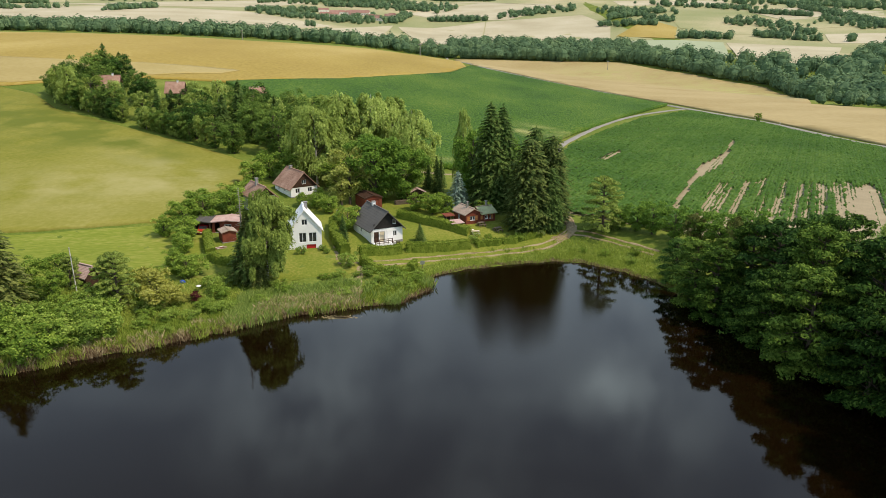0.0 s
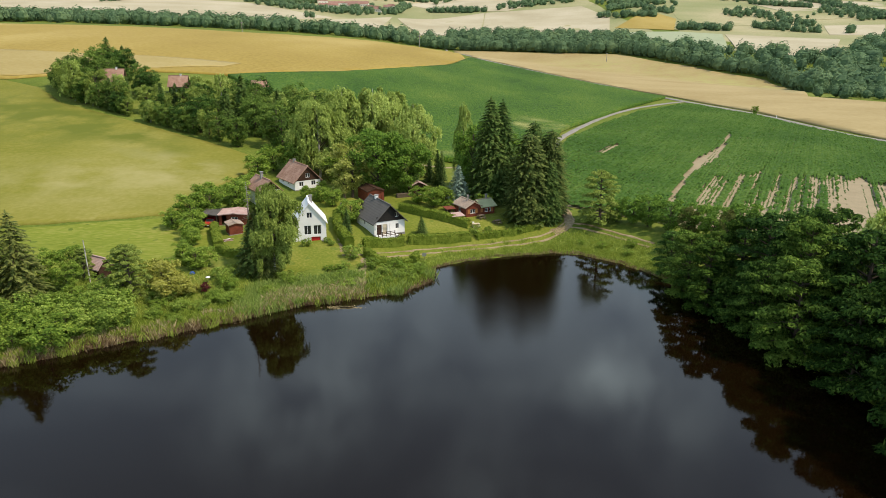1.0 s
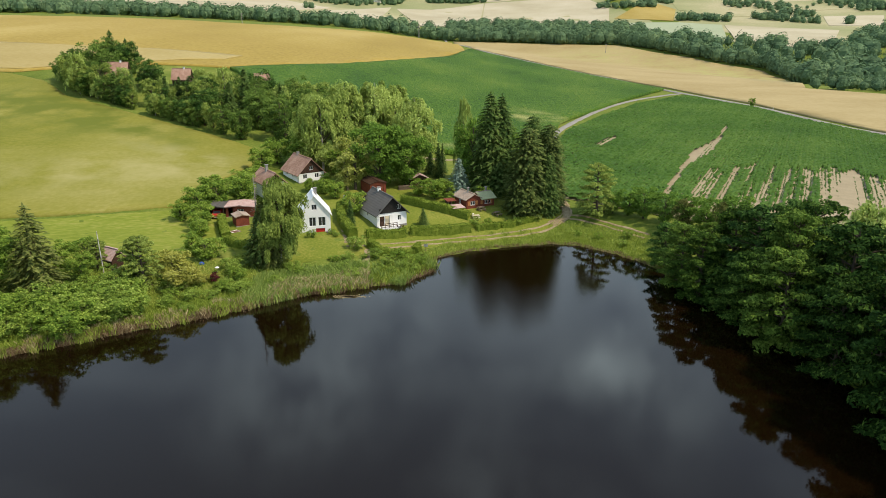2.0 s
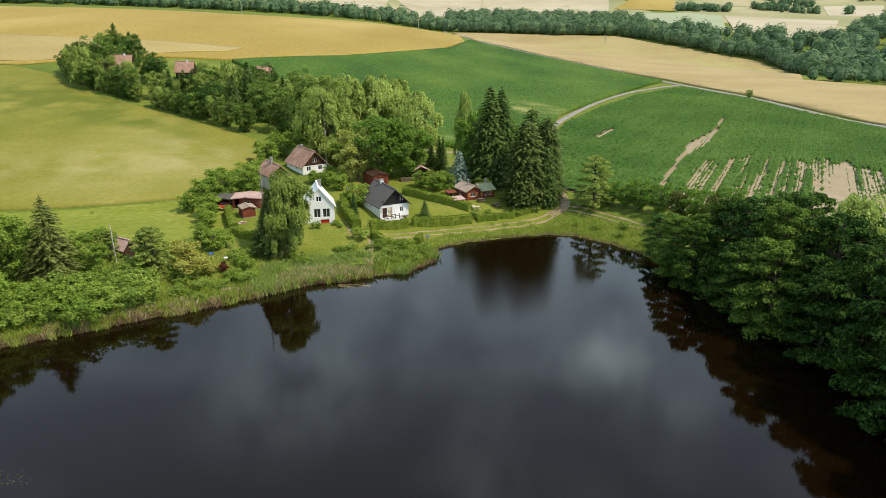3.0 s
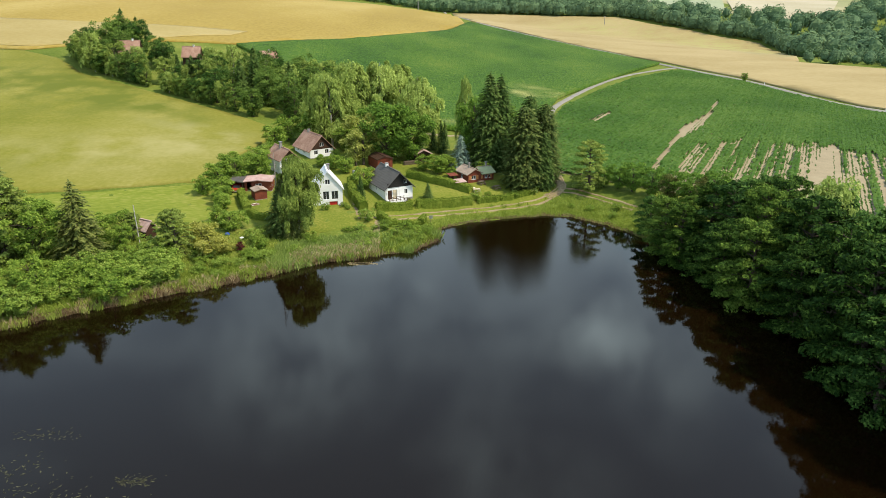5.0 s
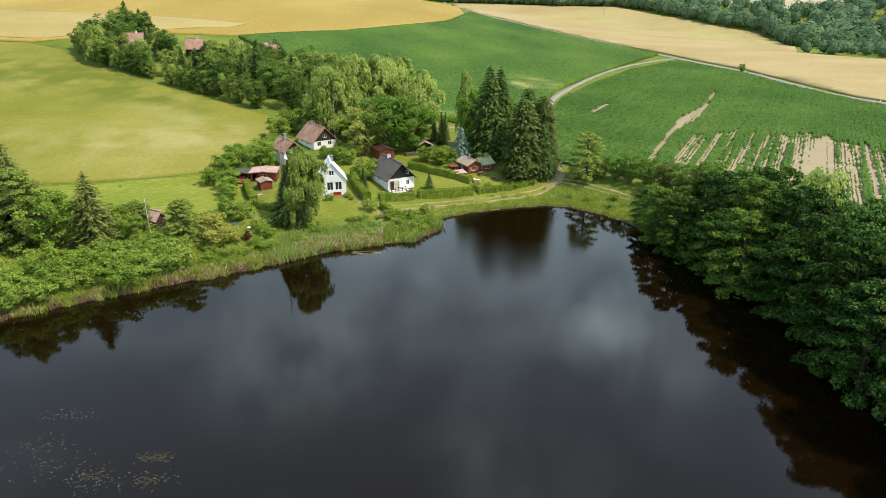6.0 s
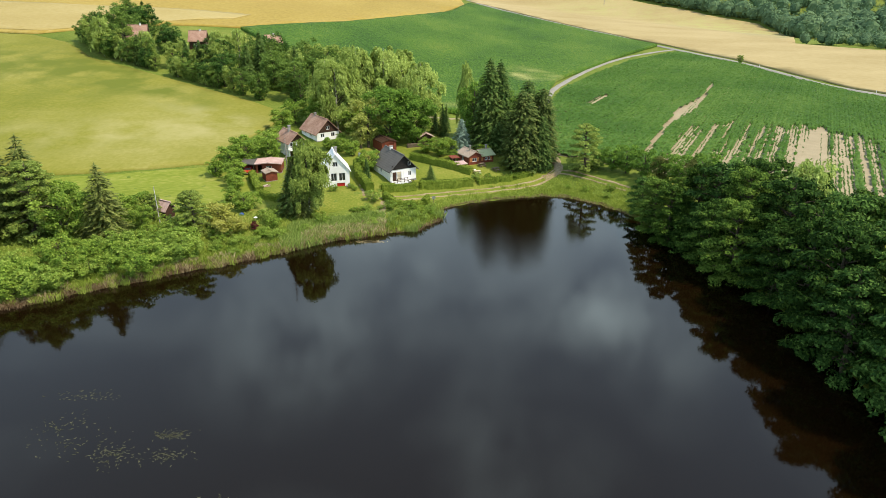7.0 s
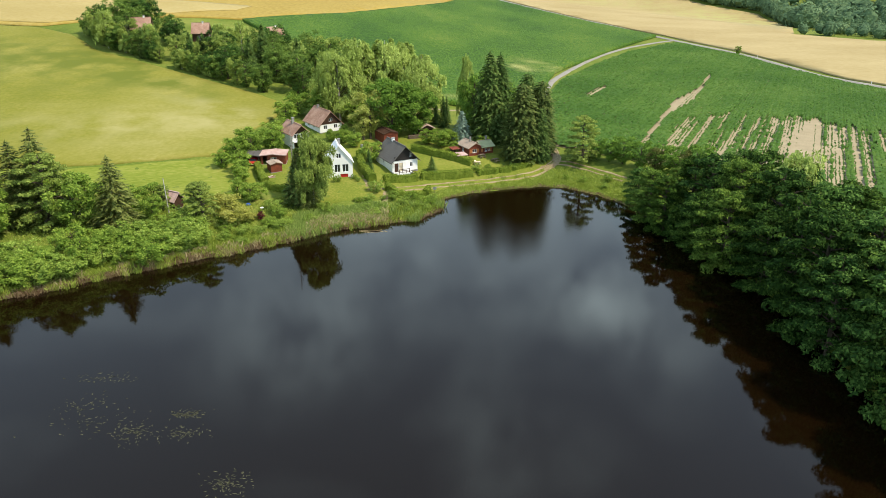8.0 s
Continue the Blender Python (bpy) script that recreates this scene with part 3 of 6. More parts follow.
def broadleaf(seed, h=10.0, r=4.0, low=0.15, lobes=16, sprays=900, leaf=0.55, bark="bark", foliage="leaf", per=3, slim=1.0, clump=None):
    """Trunk and crown meshes of a broad-leaved tree: limbs to lobes, sprays over the lobes."""
    rng = np.random.default_rng(seed)
    pos, rad, limbs = [], [], []
    lean = rng.normal(0, 0.03 * h, 2)
    limbs.append(tube([(0, 0, -0.3), (lean[0] * 0.3, lean[1] * 0.3, 0.35 * h), (lean[0], lean[1], 0.85 * h)], [0.028 * h, 0.02 * h, 0.005 * h], 7))
    for k in range(lobes):
        f = (k + 0.5) / lobes
        z = low + (0.93 - low) * f
        bulge = math.sin(math.pi * min(1, max(0.12, (1.02 - z) / (1.02 - low))) ** 0.75) ** 0.7
        a = k * 2.4 + rng.uniform(-0.5, 0.5)
        d = r * slim * bulge * (rng.uniform(0.25, 0.6) if k % 4 == 0 else rng.uniform(0.68, 0.9))
        c = np.array([math.cos(a) * d + lean[0] * z, math.sin(a) * d + lean[1] * z, z * h])
        pos.append(c)
        rad.append(r * rng.uniform(0.2, 0.36) * (0.6 + 0.4 * bulge) * (22 / max(lobes, 14)) ** 0.4)
        limbs.append(tube([(lean[0] * z * 0.6, lean[1] * z * 0.6, max(0.1, z - 0.22) * h), tuple(c * np.array([0.5, 0.5, 0.93])), tuple(c * np.array([0.8, 0.8, 0.95]))], [0.011 * h, 0.007 * h, 0.003 * h], 4))
    pos, rad = np.array(pos), np.array(rad)
    w = rad ** 2 / (rad ** 2).sum()
    pick = rng.choice(len(pos), sprays, p=w)
    d = rng.normal(0, 1, (sprays, 3))
    d[:, 2] = np.abs(d[:, 2]) * np.where(rng.random(sprays) < 0.86, 1, -0.7)
    d /= np.linalg.norm(d, axis=1)[:, None]
    away = pos[pick] - np.array([0, 0, 0.45 * h])
    away /= np.linalg.norm(away, axis=1)[:, None] + 1e-6
    d = d + 0.35 * away
    d /= np.linalg.norm(d, axis=1)[:, None]
    shell = rng.uniform(0.78, 1.1, (sprays, 1))
    c = pos[pick] + d * rad[pick][:, None] * shell * np.array([1, 1, 0.85])
    c = np.repeat(c, per, 0) + rng.normal(0, clump or leaf, (sprays * per, 3)) * np.array([0.9, 0.9, 0.6])
    nrm = np.repeat(d, per, 0) * 0.8 + np.array([0, 0, 0.5])
    v, q = leaves(rng, c, nrm, leaf, 1.3, 0.5)
    tv, tf = merged(limbs)
    return mesh_of("trunk", tv, tf, M[bark], smooth=True), mesh_of("crown", v, q, M[foliage])


def layered(seed, h=15.0, r=5.6, low=0.06, boughs=64, twigs=8, per=22, leaf=0.3, foliage="shadeleaf", droop=0.34, dome=0.85):
    """Trunk and crown meshes of a tree whose boughs reach out in leafy tiers with dark gaps between."""
    rng = np.random.default_rng(seed)
    lean = rng.normal(0, 0.03 * h, 2)
    limbs = [tube([(0, 0, -0.3), (lean[0] * 0.4, lean[1] * 0.4, 0.45 * h), (lean[0], lean[1], 0.9 * h)], [0.026 * h, 0.017 * h, 0.004 * h], 7)]
    C, N = [], []
    lumps = rng.uniform(0.78, 1.14, 9)
    for k in range(boughs):
        f = (k + rng.uniform(0.2, 0.8)) / boughs
        a = k * 2.4 + rng.uniform(-0.35, 0.35)
        out = math.sqrt(max(0.03, 1 - ((f - 0.36) / 0.66) ** 2)) * lumps[int(a % 6.283 / 0.7) % 9]
        reach = r * out * rng.uniform(0.8, 1.1)
        rise = 0.05 + 0.75 * f
        root = np.array([lean[0] * f, lean[1] * f, h * (low + (0.86 - low) * f)])
        side, ahead = np.array([-math.sin(a), math.cos(a), 0]), np.array([math.cos(a), math.sin(a), 0])

        def along(q):
            return root + ahead * reach * q + np.array([0, 0, reach * (rise * q - droop * q * q)])
        limbs.append(tube([tuple(along(0.0)), tuple(along(0.45)), tuple(along(0.85))], [0.008 * h, 0.005 * h, 0.0015 * h], 4))
        for j in range(twigs):
            q = 0.34 + 0.66 * ((j + rng.uniform(0.2, 0.9)) / twigs) ** 0.7
            wide = reach * 0.36 * (1.18 - q) + 0.35
            o = rng.uniform(-1, 1) * wide
            mid = along(q) + side * o + np.array([0, 0, rng.normal(0, 0.10) - 0.18 * abs(o)])
            n = max(6, int(per * (0.5 + 0.6 * q)))
            d = rng.normal(0, 1, (n, 3))
            d[:, 2] = np.where(d[:, 2] < -0.4, -d[:, 2], d[:, 2])
            d /= np.linalg.norm(d, axis=1)[:, None]
            C.append(mid + d * dome * rng.uniform(0.7, 1.25) * np.array([1, 1, 0.6]) * rng.uniform(0.75, 1.1, (n, 1)))
            N.append(d + np.array([0, 0, 0.35]))
    v, q = leaves(rng, np.concatenate(C), np.concatenate(N), leaf, 1.35, 0.32)
    tv, tf = merged(limbs)
    return mesh_of("trunk", tv, tf, M["bark"], smooth=True), mesh_of("crown", v, q, M[foliage])


def conifer(seed, h=20.0, r=4.0, low=0.04, whorls=30, arms=10, leaf=0.6, foliage="needle", thin=0.0, full=0.85):
    """Trunk and crown meshes of a spruce: whorls of drooping boughs with hanging sprays."""
    rng = np.random.default_rng(seed)
    limbs = [tube([(0, 0, -0.3), (0, 0, 0.5 * h), (0, 0, 0.985 * h)], [0.016 * h, 0.01 * h, 0.001 * h], 7)]
    C, N, D = [], [], []
    for k in range(whorls):
        f = low + (0.97 - low) * (k / (whorls - 1)) ** 0.92
        reach = r * ((1 - f) ** full) * (1.0 if f > 0.12 else 0.75 + 2 * f) + 0.12
        na = max(4, int(arms * (0.45 + 0.55 * (1 - f))))
        for j in range(na):
            if rng.random() < thin:
                continue
            a = 2 * math.pi * (j + rng.uniform(-0.3, 0.3)) / na + k * 0.7
            L = reach * rng.uniform(0.72, 1.15)
            m = max(3, int(L / (leaf * 0.42)))
            s = np.linspace(0.12, 1, m)
            z = f * h + L * (0.12 * s - 0.3 * s ** 2) + rng.normal(0, 0.02 * L)
            side = rng.normal(0, 1, m) * 0.16 * L * (1.15 - s)
            x, y = np.cos(a) * s * L - np.sin(a) * side, np.sin(a) * s * L + np.cos(a) * side
            C.append(np.stack([x, y, z - np.abs(rng.normal(0, 0.10, m)) * leaf * 2], -1))
            N.append(np.tile([0.3 * math.cos(a), 0.3 * math.sin(a), 1.0], (m, 1)))
            fan = np.sign(side)[:, None] * np.array([[-math.sin(a), math.cos(a), 0]]) * 0.7
            D.append(np.tile([math.cos(a), math.sin(a), -0.12], (m, 1)) + fan)
            if j % 3 == 0:
                limbs.append(tube([(0, 0, f * h), (math.cos(a) * L * 0.5, math.sin(a) * L * 0.5, f * h - 0.03 * L), (math.cos(a) * L * 0.9, math.sin(a) * L * 0.9, f * h - 0.2 * L)], [0.05, 0.035, 0.012], 3))
    C.append(np.stack([np.zeros(6), np.zeros(6), np.linspace(0.955, 1, 6) * h], -1))
    N.append(rng.normal(0, 1, (6, 3)))
    D.append(np.tile([0.1, 0, 1.0], (6, 1)))
    v, q = leaves(rng, np.concatenate(C), np.concatenate(N), leaf, 2.1, 0.22, np.concatenate(D))
    tv, tf = merged(limbs)
    return mesh_of("trunk", tv, tf, M["bark"], smooth=True), mesh_of("crown", v, q, M[foliage])


def weeping(seed, h=12.0, r=4.0, strands=420, leaf=0.34, foliage="birchleaf", low=0.12, bark="birchbark", fine=0.33):
    """Trunk and crown meshes of a birch with hanging twigs."""
    rng = np.random.default_rng(seed)
    limbs = [tube([(0, 0, -0.3), (0.1, 0.05, 0.4 * h), (0.15, -0.1, 0.97 * h)], [0.018 * h, 0.012 * h, 0.002 * h], 7)]
    C, twigs = [], []
    boughs = []
    for k in range(44):
        f = 0.14 + 0.78 * k / 43
        a = k * 2.4 + rng.uniform(-0.4, 0.4)
        reach = r * min(1.0, (2.0 * (1.04 - f)) ** 0.7) * rng.uniform(0.45, 0.92)
        tip = np.array([math.cos(a) * reach, math.sin(a) * reach, min(0.95, f + 0.06) * h])
        boughs.append((np.array([0, 0, max(0.12, f - 0.12) * h]), tip))
        twigs.append(tube([tuple(boughs[-1][0]), tuple((boughs[-1][0] + tip) / 2 + np.array([0, 0, 0.03 * h])), tuple(tip)], [0.007 * h, 0.004 * h, 0.0015 * h], 4))
    for k in range(strands):
        b0, tip = boughs[int(rng.integers(len(boughs)))]
        d = rng.normal(0, 1, 3)
        d[2] = abs(d[2])
        d *= (0.17 + 0.12 * math.sin(tip[2] * 9.1 + tip[0] * 5)) * r * rng.uniform(0.85, 1.25) / np.linalg.norm(d)
        p = tip + d * np.array([1.15, 1.15, 0.85])
        L = rng.uniform(0.03, 0.13) * h
        L = min(L, max(0.5, p[2] - low * h))
        m = max(3, int(L / fine))
        q = np.linspace(0, 1, m)[:, None]
        out = np.array([p[0], p[1], 0]) / (math.hypot(p[0], p[1]) + 1e-6)
        C.append(p + out * 0.12 * L * np.sin(q * 2.2) - np.array([0, 0, 1]) * L * q + rng.normal(0, leaf * 0.33, (m, 3)))
    C = np.concatenate(C)
    nrm = C * np.array([1, 1, 0.0])
    nrm = nrm / (np.linalg.norm(nrm, axis=1)[:, None] + 1e-6) + np.array([0, 0, 0.95])
    v, q = leaves(rng, C, nrm, leaf, 1.7, 0.6, np.array([0.0, 0.0, -0.8]) + rng.normal(0, 0.4, (len(C), 3)))
    tv, tf = merged(limbs)
    bv, bf = merged(twigs)
    return mesh_of("trunk", tv, tf, M[bark], smooth=True), mesh_of("bough", bv, bf, M["bark"], smooth=True), mesh_of("crown", v, q, M[foliage])


def plant(name, meshes, x, y, size=(1, 1), turn=0.0, label="", category="tree", group="", sink=0.0):
    """Stands a plant on the ground. size: scale across and up."""
    base = new(name)
    base.empty_display_size = 0.2
    base.matrix_world = Matrix.LocRotScale((x, y, float(ground(x, y)) - sink), Euler((0, 0, turn)), (size[0], size[0], size[1]))
    tagged(base, label, category, group)
    for me in meshes:
        new(me.name.split(".")[0], me).parent = base
    return base


# each kind in a few shapes
OAK = [broadleaf(s, 10, 4.2, 0.10, 30, 900, 0.28, foliage="leaf", per=9, clump=0.3) for s in (1, 2, 3)]
WALNUT = [broadleaf(s, 10, 4.4, 0.08, 34, 1300, 0.27, foliage="darkleaf", per=10, clump=0.3) for s in (6, 7)]
FRUIT = [broadleaf(s, 10, 4.2, 0.08, 20, 420, 0.46, foliage="leaf", per=8, clump=0.5) for s in (4, 5)]
DARK = [broadleaf(s, 10, 4.0, 0.06, 30, 700, 0.3, foliage="darkleaf", per=9, clump=0.3) for s in (11, 12, 13)]
# bank trees and bushes: their shady look comes from the dark leaf colours
BANK = [layered(s, 15, 5.2, 0.06, 42, 7, 52, 0.31, f) for s, f in ((14, "shadeleaf"), (15, "shadeleaf_cool"), (16, "shadeleaf_warm"), (17, "shadeleaf_cool"))]
OVERHANG = [layered(s, 6, 3.3, 0.03, 24, 5, 30, 0.25, "shadeleaf", 0.5, 0.55) for s in (18, 19)]
WOOD = [broadleaf(s, 10, 3.6, 0.04, 22, 420, 0.36, foliage=f, per=7, clump=0.36) for s, f in ((21, "softleaf"), (22, "woodleaf"), (23, "shadeleaf_cool"), (24, "woodleaf"))]
LIGHTBIRCH = [weeping(s, 12, 4.0, 900, 0.36, fine=0.28) for s in (34,)]
LIGHTSPRUCE = [conifer(s, 20, 4.6, 0.03, 30, 12, 0.8, full=0.7) for s in (44,)]
BIRCH = [weeping(s, 12, 4.5, 3000, 0.24, fine=0.2) for s in (31, 32, 33)]
LARCH = [layered(36, 14, 4.7, 0.07, 46, 7, 44, 0.25, "softleaf", 0.32, 0.62)]
FRONTBIRCH = [weeping(35, 12, 4.6, 7000, 0.25, "softleaf", fine=0.2)]
SPRUCE = [conifer(s, 20, 4.6, 0.03, 34, 26, 0.42, full=0.66) for s in (41, 42)]
BROADSPRUCE = [conifer(s, 17, 4.6, 0.03, 27, 30, 0.42, f, full=0.36) for s, f in ((45, "warmneedle"), (46, "needle"))]
PINE = [conifer(s, 10, 3.0, 0.03, 26, 13, 0.36) for s in (51, 52)]
BLUE = [conifer(61, 9, 2.4, 0.03, 30, 15, 0.32, "bluespruce", full=0.9)]
OLDSPRUCE = [conifer(s, 13, 3.6, 0.05, 28, 15, 0.3, "oldneedle", 0.15, 0.7) for s in (71, 72)]
SHRUB = [broadleaf(s, 2.4, 1.6, 0.06, 18, 240, 0.135, foliage=f, per=12, clump=0.13) for s, f in ((81, "brightleaf"), (82, "leaf"), (83, "brightleaf"))]
YELLOW = [broadleaf(91, 2.4, 1.6, 0.05, 16, 260, 0.17, foliage="yellowleaf", per=10, clump=0.18)]
CREAM = [broadleaf(93, 9, 2.8, 0.15, 16, 420, 0.3, foliage="creamleaf", per=8)]
PURPLE = [broadleaf(94, 2.0, 1.2, 0.08, 8, 150, 0.2, foliage="redleaf", per=6)]
BROWN = [broadleaf(95, 8, 2.6, 0.2, 14, 320, 0.32, foliage="brownleaf", per=7)]
pick = random.Random(5)


def grove(name, kinds, spots, label, category="tree", group="", tall=10.0):
    """Plants of one kind: x, y, height, width factor."""
    for x, y, h, w in spots:
        s = h / tall
        plant(name, pick.choice(kinds), x, y, (s * w, s), pick.uniform(0, 6.28), label, category, group)


# tall spruces beside the red cabin
grove("spruce_tree", SPRUCE, [(9.4, 146, 21.7, 1.12), (11.9, 147.4, 21.0, 1.08)], "very tall dark green spruce with drooping boughs beside the cabin", "tree", "spruces beside the cabin", 20)
grove("spruce_tree", BROADSPRUCE, [(15.9, 134, 17.0, 1.1), (20.6, 137.2, 16.8, 0.9), (17.6, 139.5, 17.9, 0.85), (20.0, 133.8, 12.0, 0.9)], "broad dark green spruce with tiered boughs beside the cabin", "tree", "spruces beside the cabin", 17)
grove("spruce_tree", BLUE, [(2.9, 144.8, 8.0, 1.45)], "blue-grey spruce standing behind the red cabin", "tree", "", 9)
grove("spruce_tree", PINE, [(-7, 158, 9, 0.8), (-3.5, 164, 7.5, 0.7), (-1.5, 161, 8, 0.7), (-17.3, 121.8, 5.0, 0.8), (-0.5, 166, 7, 0.7), (-29.6, 103.2, 8.2, 1.25)], "slim young spruce on a lawn", "tree", "young spruces", 10)
grove("spruce_tree", PINE, [(-4.1, 124.6, 3.5, 1.3)], "small green spruce behind the clipped hedge", "tree", "", 10)
grove("oak_tree", DARK, [(6.2, 153, 15.5, 0.72), (8.4, 157, 15, 0.7), (13.5, 150, 14, 0.7)], "dark leafy tree behind the cabin", "tree", "", 10)
grove("dead_birch", BIRCH, [(4.3, 160, 18.5, 0.33)], "thin half-bare birch behind the cabin", "tree", "", 12)
grove("walnut_tree", WALNUT, [(-14, 151, 13.7, 1.1), (-8.8, 152, 11.4, 1.0)], "broad dark green walnut tree behind the cottages", "tree", "walnut trees", 10)
grove("chestnut_tree", CREAM, [(-19.2, 147, 12.0, 1.0), (-20.8, 146, 8, 1.2)], "tree in cream-coloured blossom beside the walnut", "tree", "", 9)
grove("birch_tree", FRONTBIRCH, [(-26.3, 104.2, 13.0, 0.9)], "full weeping birch standing before the white cottage", "tree", "birches", 12)
grove("larch_tree", LARCH, [(-68.2, 88.5, 14.0, 1.1)], "tall soft green larch above the reedy bank", "tree", "", 14)
grove("birch_tree", BIRCH, [ (-28.5, 163, 17.0, 1.0), (-24, 172, 19.4, 1.0), (-17.5, 175, 20.0, 1.0), (-7.2, 168, 17.5, 0.95), (-12.5, 179, 19.0, 0.9), (-32, 170, 16.5, 0.95)], "tall birch with hanging yellow-green twigs", "tree", "birches", 12)
grove("birch_tree", LARCH, [(29.8, 131.9, 11.4, 1.05)], "tall grey-green birch beside the fork of the lane", "tree", "birches", 14)
grove("birch_tree", LARCH, [(-43.6, 92.4, 8.4, 0.95), (-45.2, 93.6, 7.4, 0.85), (-52.3, 97, 5.2, 0.9)], "white-stemmed birch above the reedy bank", "tree", "birches", 14)
grove("spruce_tree", OLDSPRUCE, [(-29.0, 103.6, 10.0, 1.15), (-27.6, 102.8, 7.5, 1.2), (-57.2, 88.9, 12.6, 1.3), (-70.5, 91.5, 16.4, 1.35), (-73.8, 90, 14.5, 1.3), (-79, 86, 15.5, 1.4)], "ragged old spruce with thin boughs above the bank", "tree", "old spruces", 13)
snag = conifer(73, 14, 2.2, 0.35, 26, 9, 0.4)[0].copy()
snag.materials[0] = M["deadwood"]
plant("dead_spruce", [snag], -29.9, 104.6, (1, 1), 0.4, "bare grey dead spruce beside the weeping birch", "tree")
grove("lone_tree", OAK, [(133, 312, 4.0, 0.9)], "small lone tree at the edge of the country road", "tree")
# small wood on the far side of the barley
edge = [(-131, 246), (-114, 224), (-83, 203), (-57, 188), (-45, 179)]
EY = np.array([(-128, 10.5), (-115, 12.0), (-92, 8.0), (-70, 9.0), (-58, 11.5), (-45, 12.0)])
for k in range(145):
    s = pick.random()
    x = np.interp(s, [0, 0.2, 0.55, 0.85, 1], [e[0] for e in edge])
    y = np.interp(s, [0, 0.2, 0.55, 0.85, 1], [e[1] for e in edge])
    back = 0.0 if k % 3 == 0 else pick.random()
    x, y = x + 0.3 + back * (16 + 8 * s), y + 0.8 + back * (20 + 14 * s)
    h = float(np.interp(x, EY[:, 0], EY[:, 1])) * pick.uniform(0.75, 1.1) * (0.7 if back == 0 else 1.0)
    if any(abs(x - a) < 5.5 and -15 < y - b < 6 and (h > 5.5 or math.hypot(x - a, y - b) < 6) for a, b in ((-104, 239), (-86, 244), (-61, 253))):
        continue
    if k % 9 == 4:
        plant("woodland_tree", pick.choice(LIGHTSPRUCE), x, y, (h / 20 * 1.1, h / 20 * 1.15), pick.uniform(0, 6.28), "dark spruce in the small wood beside the barley", "tree", "trees of the small wood")
    elif k % 7 == 3:
        plant("woodland_tree", pick.choice(LIGHTBIRCH), x, y, (h / 12, h / 12), pick.uniform(0, 6.28), "pale birch in the small wood beside the barley", "tree", "trees of the small wood")
    else:
        plant("woodland_tree", pick.choice(WOOD), x, y, (h / 10 * 1.05, h / 10), pick.uniform(0, 6.28), "leafy tree in the small wood beside the barley", "tree", "trees of the small wood")
# trees along the bank of the pond
SHORE_Y, SHORE_X = [5, 18, 42, 58, 73, 86, 96, 104, 112], [53, 51, 47, 47, 45.5, 41.5, 38.5, 37, 38]
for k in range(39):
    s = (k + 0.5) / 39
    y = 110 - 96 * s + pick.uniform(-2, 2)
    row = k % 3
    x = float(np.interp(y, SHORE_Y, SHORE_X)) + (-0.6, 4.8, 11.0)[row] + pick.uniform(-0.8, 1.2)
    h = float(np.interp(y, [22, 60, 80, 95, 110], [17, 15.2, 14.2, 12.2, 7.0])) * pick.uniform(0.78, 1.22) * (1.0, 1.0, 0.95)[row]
    plant("bank_tree", pick.choice(BANK), x, y, (h / 15 * pick.uniform(0.9, 1.12), h / 15), pick.uniform(0, 6.28), "dense tree with shade-darkened leaves leaning over the pond bank", "tree", "trees along the pond bank")
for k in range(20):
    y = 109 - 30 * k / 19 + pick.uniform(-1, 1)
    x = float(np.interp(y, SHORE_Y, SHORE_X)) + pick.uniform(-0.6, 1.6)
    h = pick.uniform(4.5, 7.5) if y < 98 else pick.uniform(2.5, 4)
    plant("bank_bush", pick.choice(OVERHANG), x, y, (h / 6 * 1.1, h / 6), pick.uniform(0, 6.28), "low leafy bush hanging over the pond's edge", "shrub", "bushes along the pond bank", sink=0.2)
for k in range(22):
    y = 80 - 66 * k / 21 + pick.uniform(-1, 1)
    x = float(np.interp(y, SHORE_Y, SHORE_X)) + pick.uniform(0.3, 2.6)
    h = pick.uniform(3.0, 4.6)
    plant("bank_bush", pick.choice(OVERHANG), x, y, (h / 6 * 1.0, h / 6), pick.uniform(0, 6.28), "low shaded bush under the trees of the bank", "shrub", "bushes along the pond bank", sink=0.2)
grove("birch_tree", BIRCH, [(54, 82, 15.5, 0.9)], "tall birch among the trees on the pond bank", "tree", "birches", 12)
for x, y, h in ((33, 132.5, 4.5), (35.5, 130.5, 5.5), (38, 128.5, 6), (41, 125, 6), (44, 121, 6.5), (46, 117, 7), (40, 117, 4), (49, 113, 8)):
    plant("bank_tree", pick.choice(DARK), x, y, (h / 10 * 1.15, h / 10), pick.uniform(0, 6.28), "low leafy tree beside the dirt track", "tree", "trees along the pond bank")
grove("bank_tree", BROWN, [(42.5, 119.5, 6.5, 0.75), (46, 111, 8, 0.6)], "thin brownish tree beside the dirt track", "tree", "", 8)
# shrubs of the reedy bank and the gardens
for k in range(104):
    s = k / 103
    x, y = -88 + 45 * s + pick.uniform(-2, 2), 53 + 30.5 * s + pick.uniform(0.4, 3.4 + 9.0 * (1 - 0.5 * s))
    if float(shore(x, y)) < 1.0:
        y += 1.5
    h = pick.uniform(2.1, 4.0)
    plant("willow_shrub", pick.choice(SHRUB), x, y, (h / 2.4 * 1.25, h / 2.4), pick.uniform(0, 6.28), "low bright green willow shrub on the reedy bank", "shrub", "shrubs on the bank")
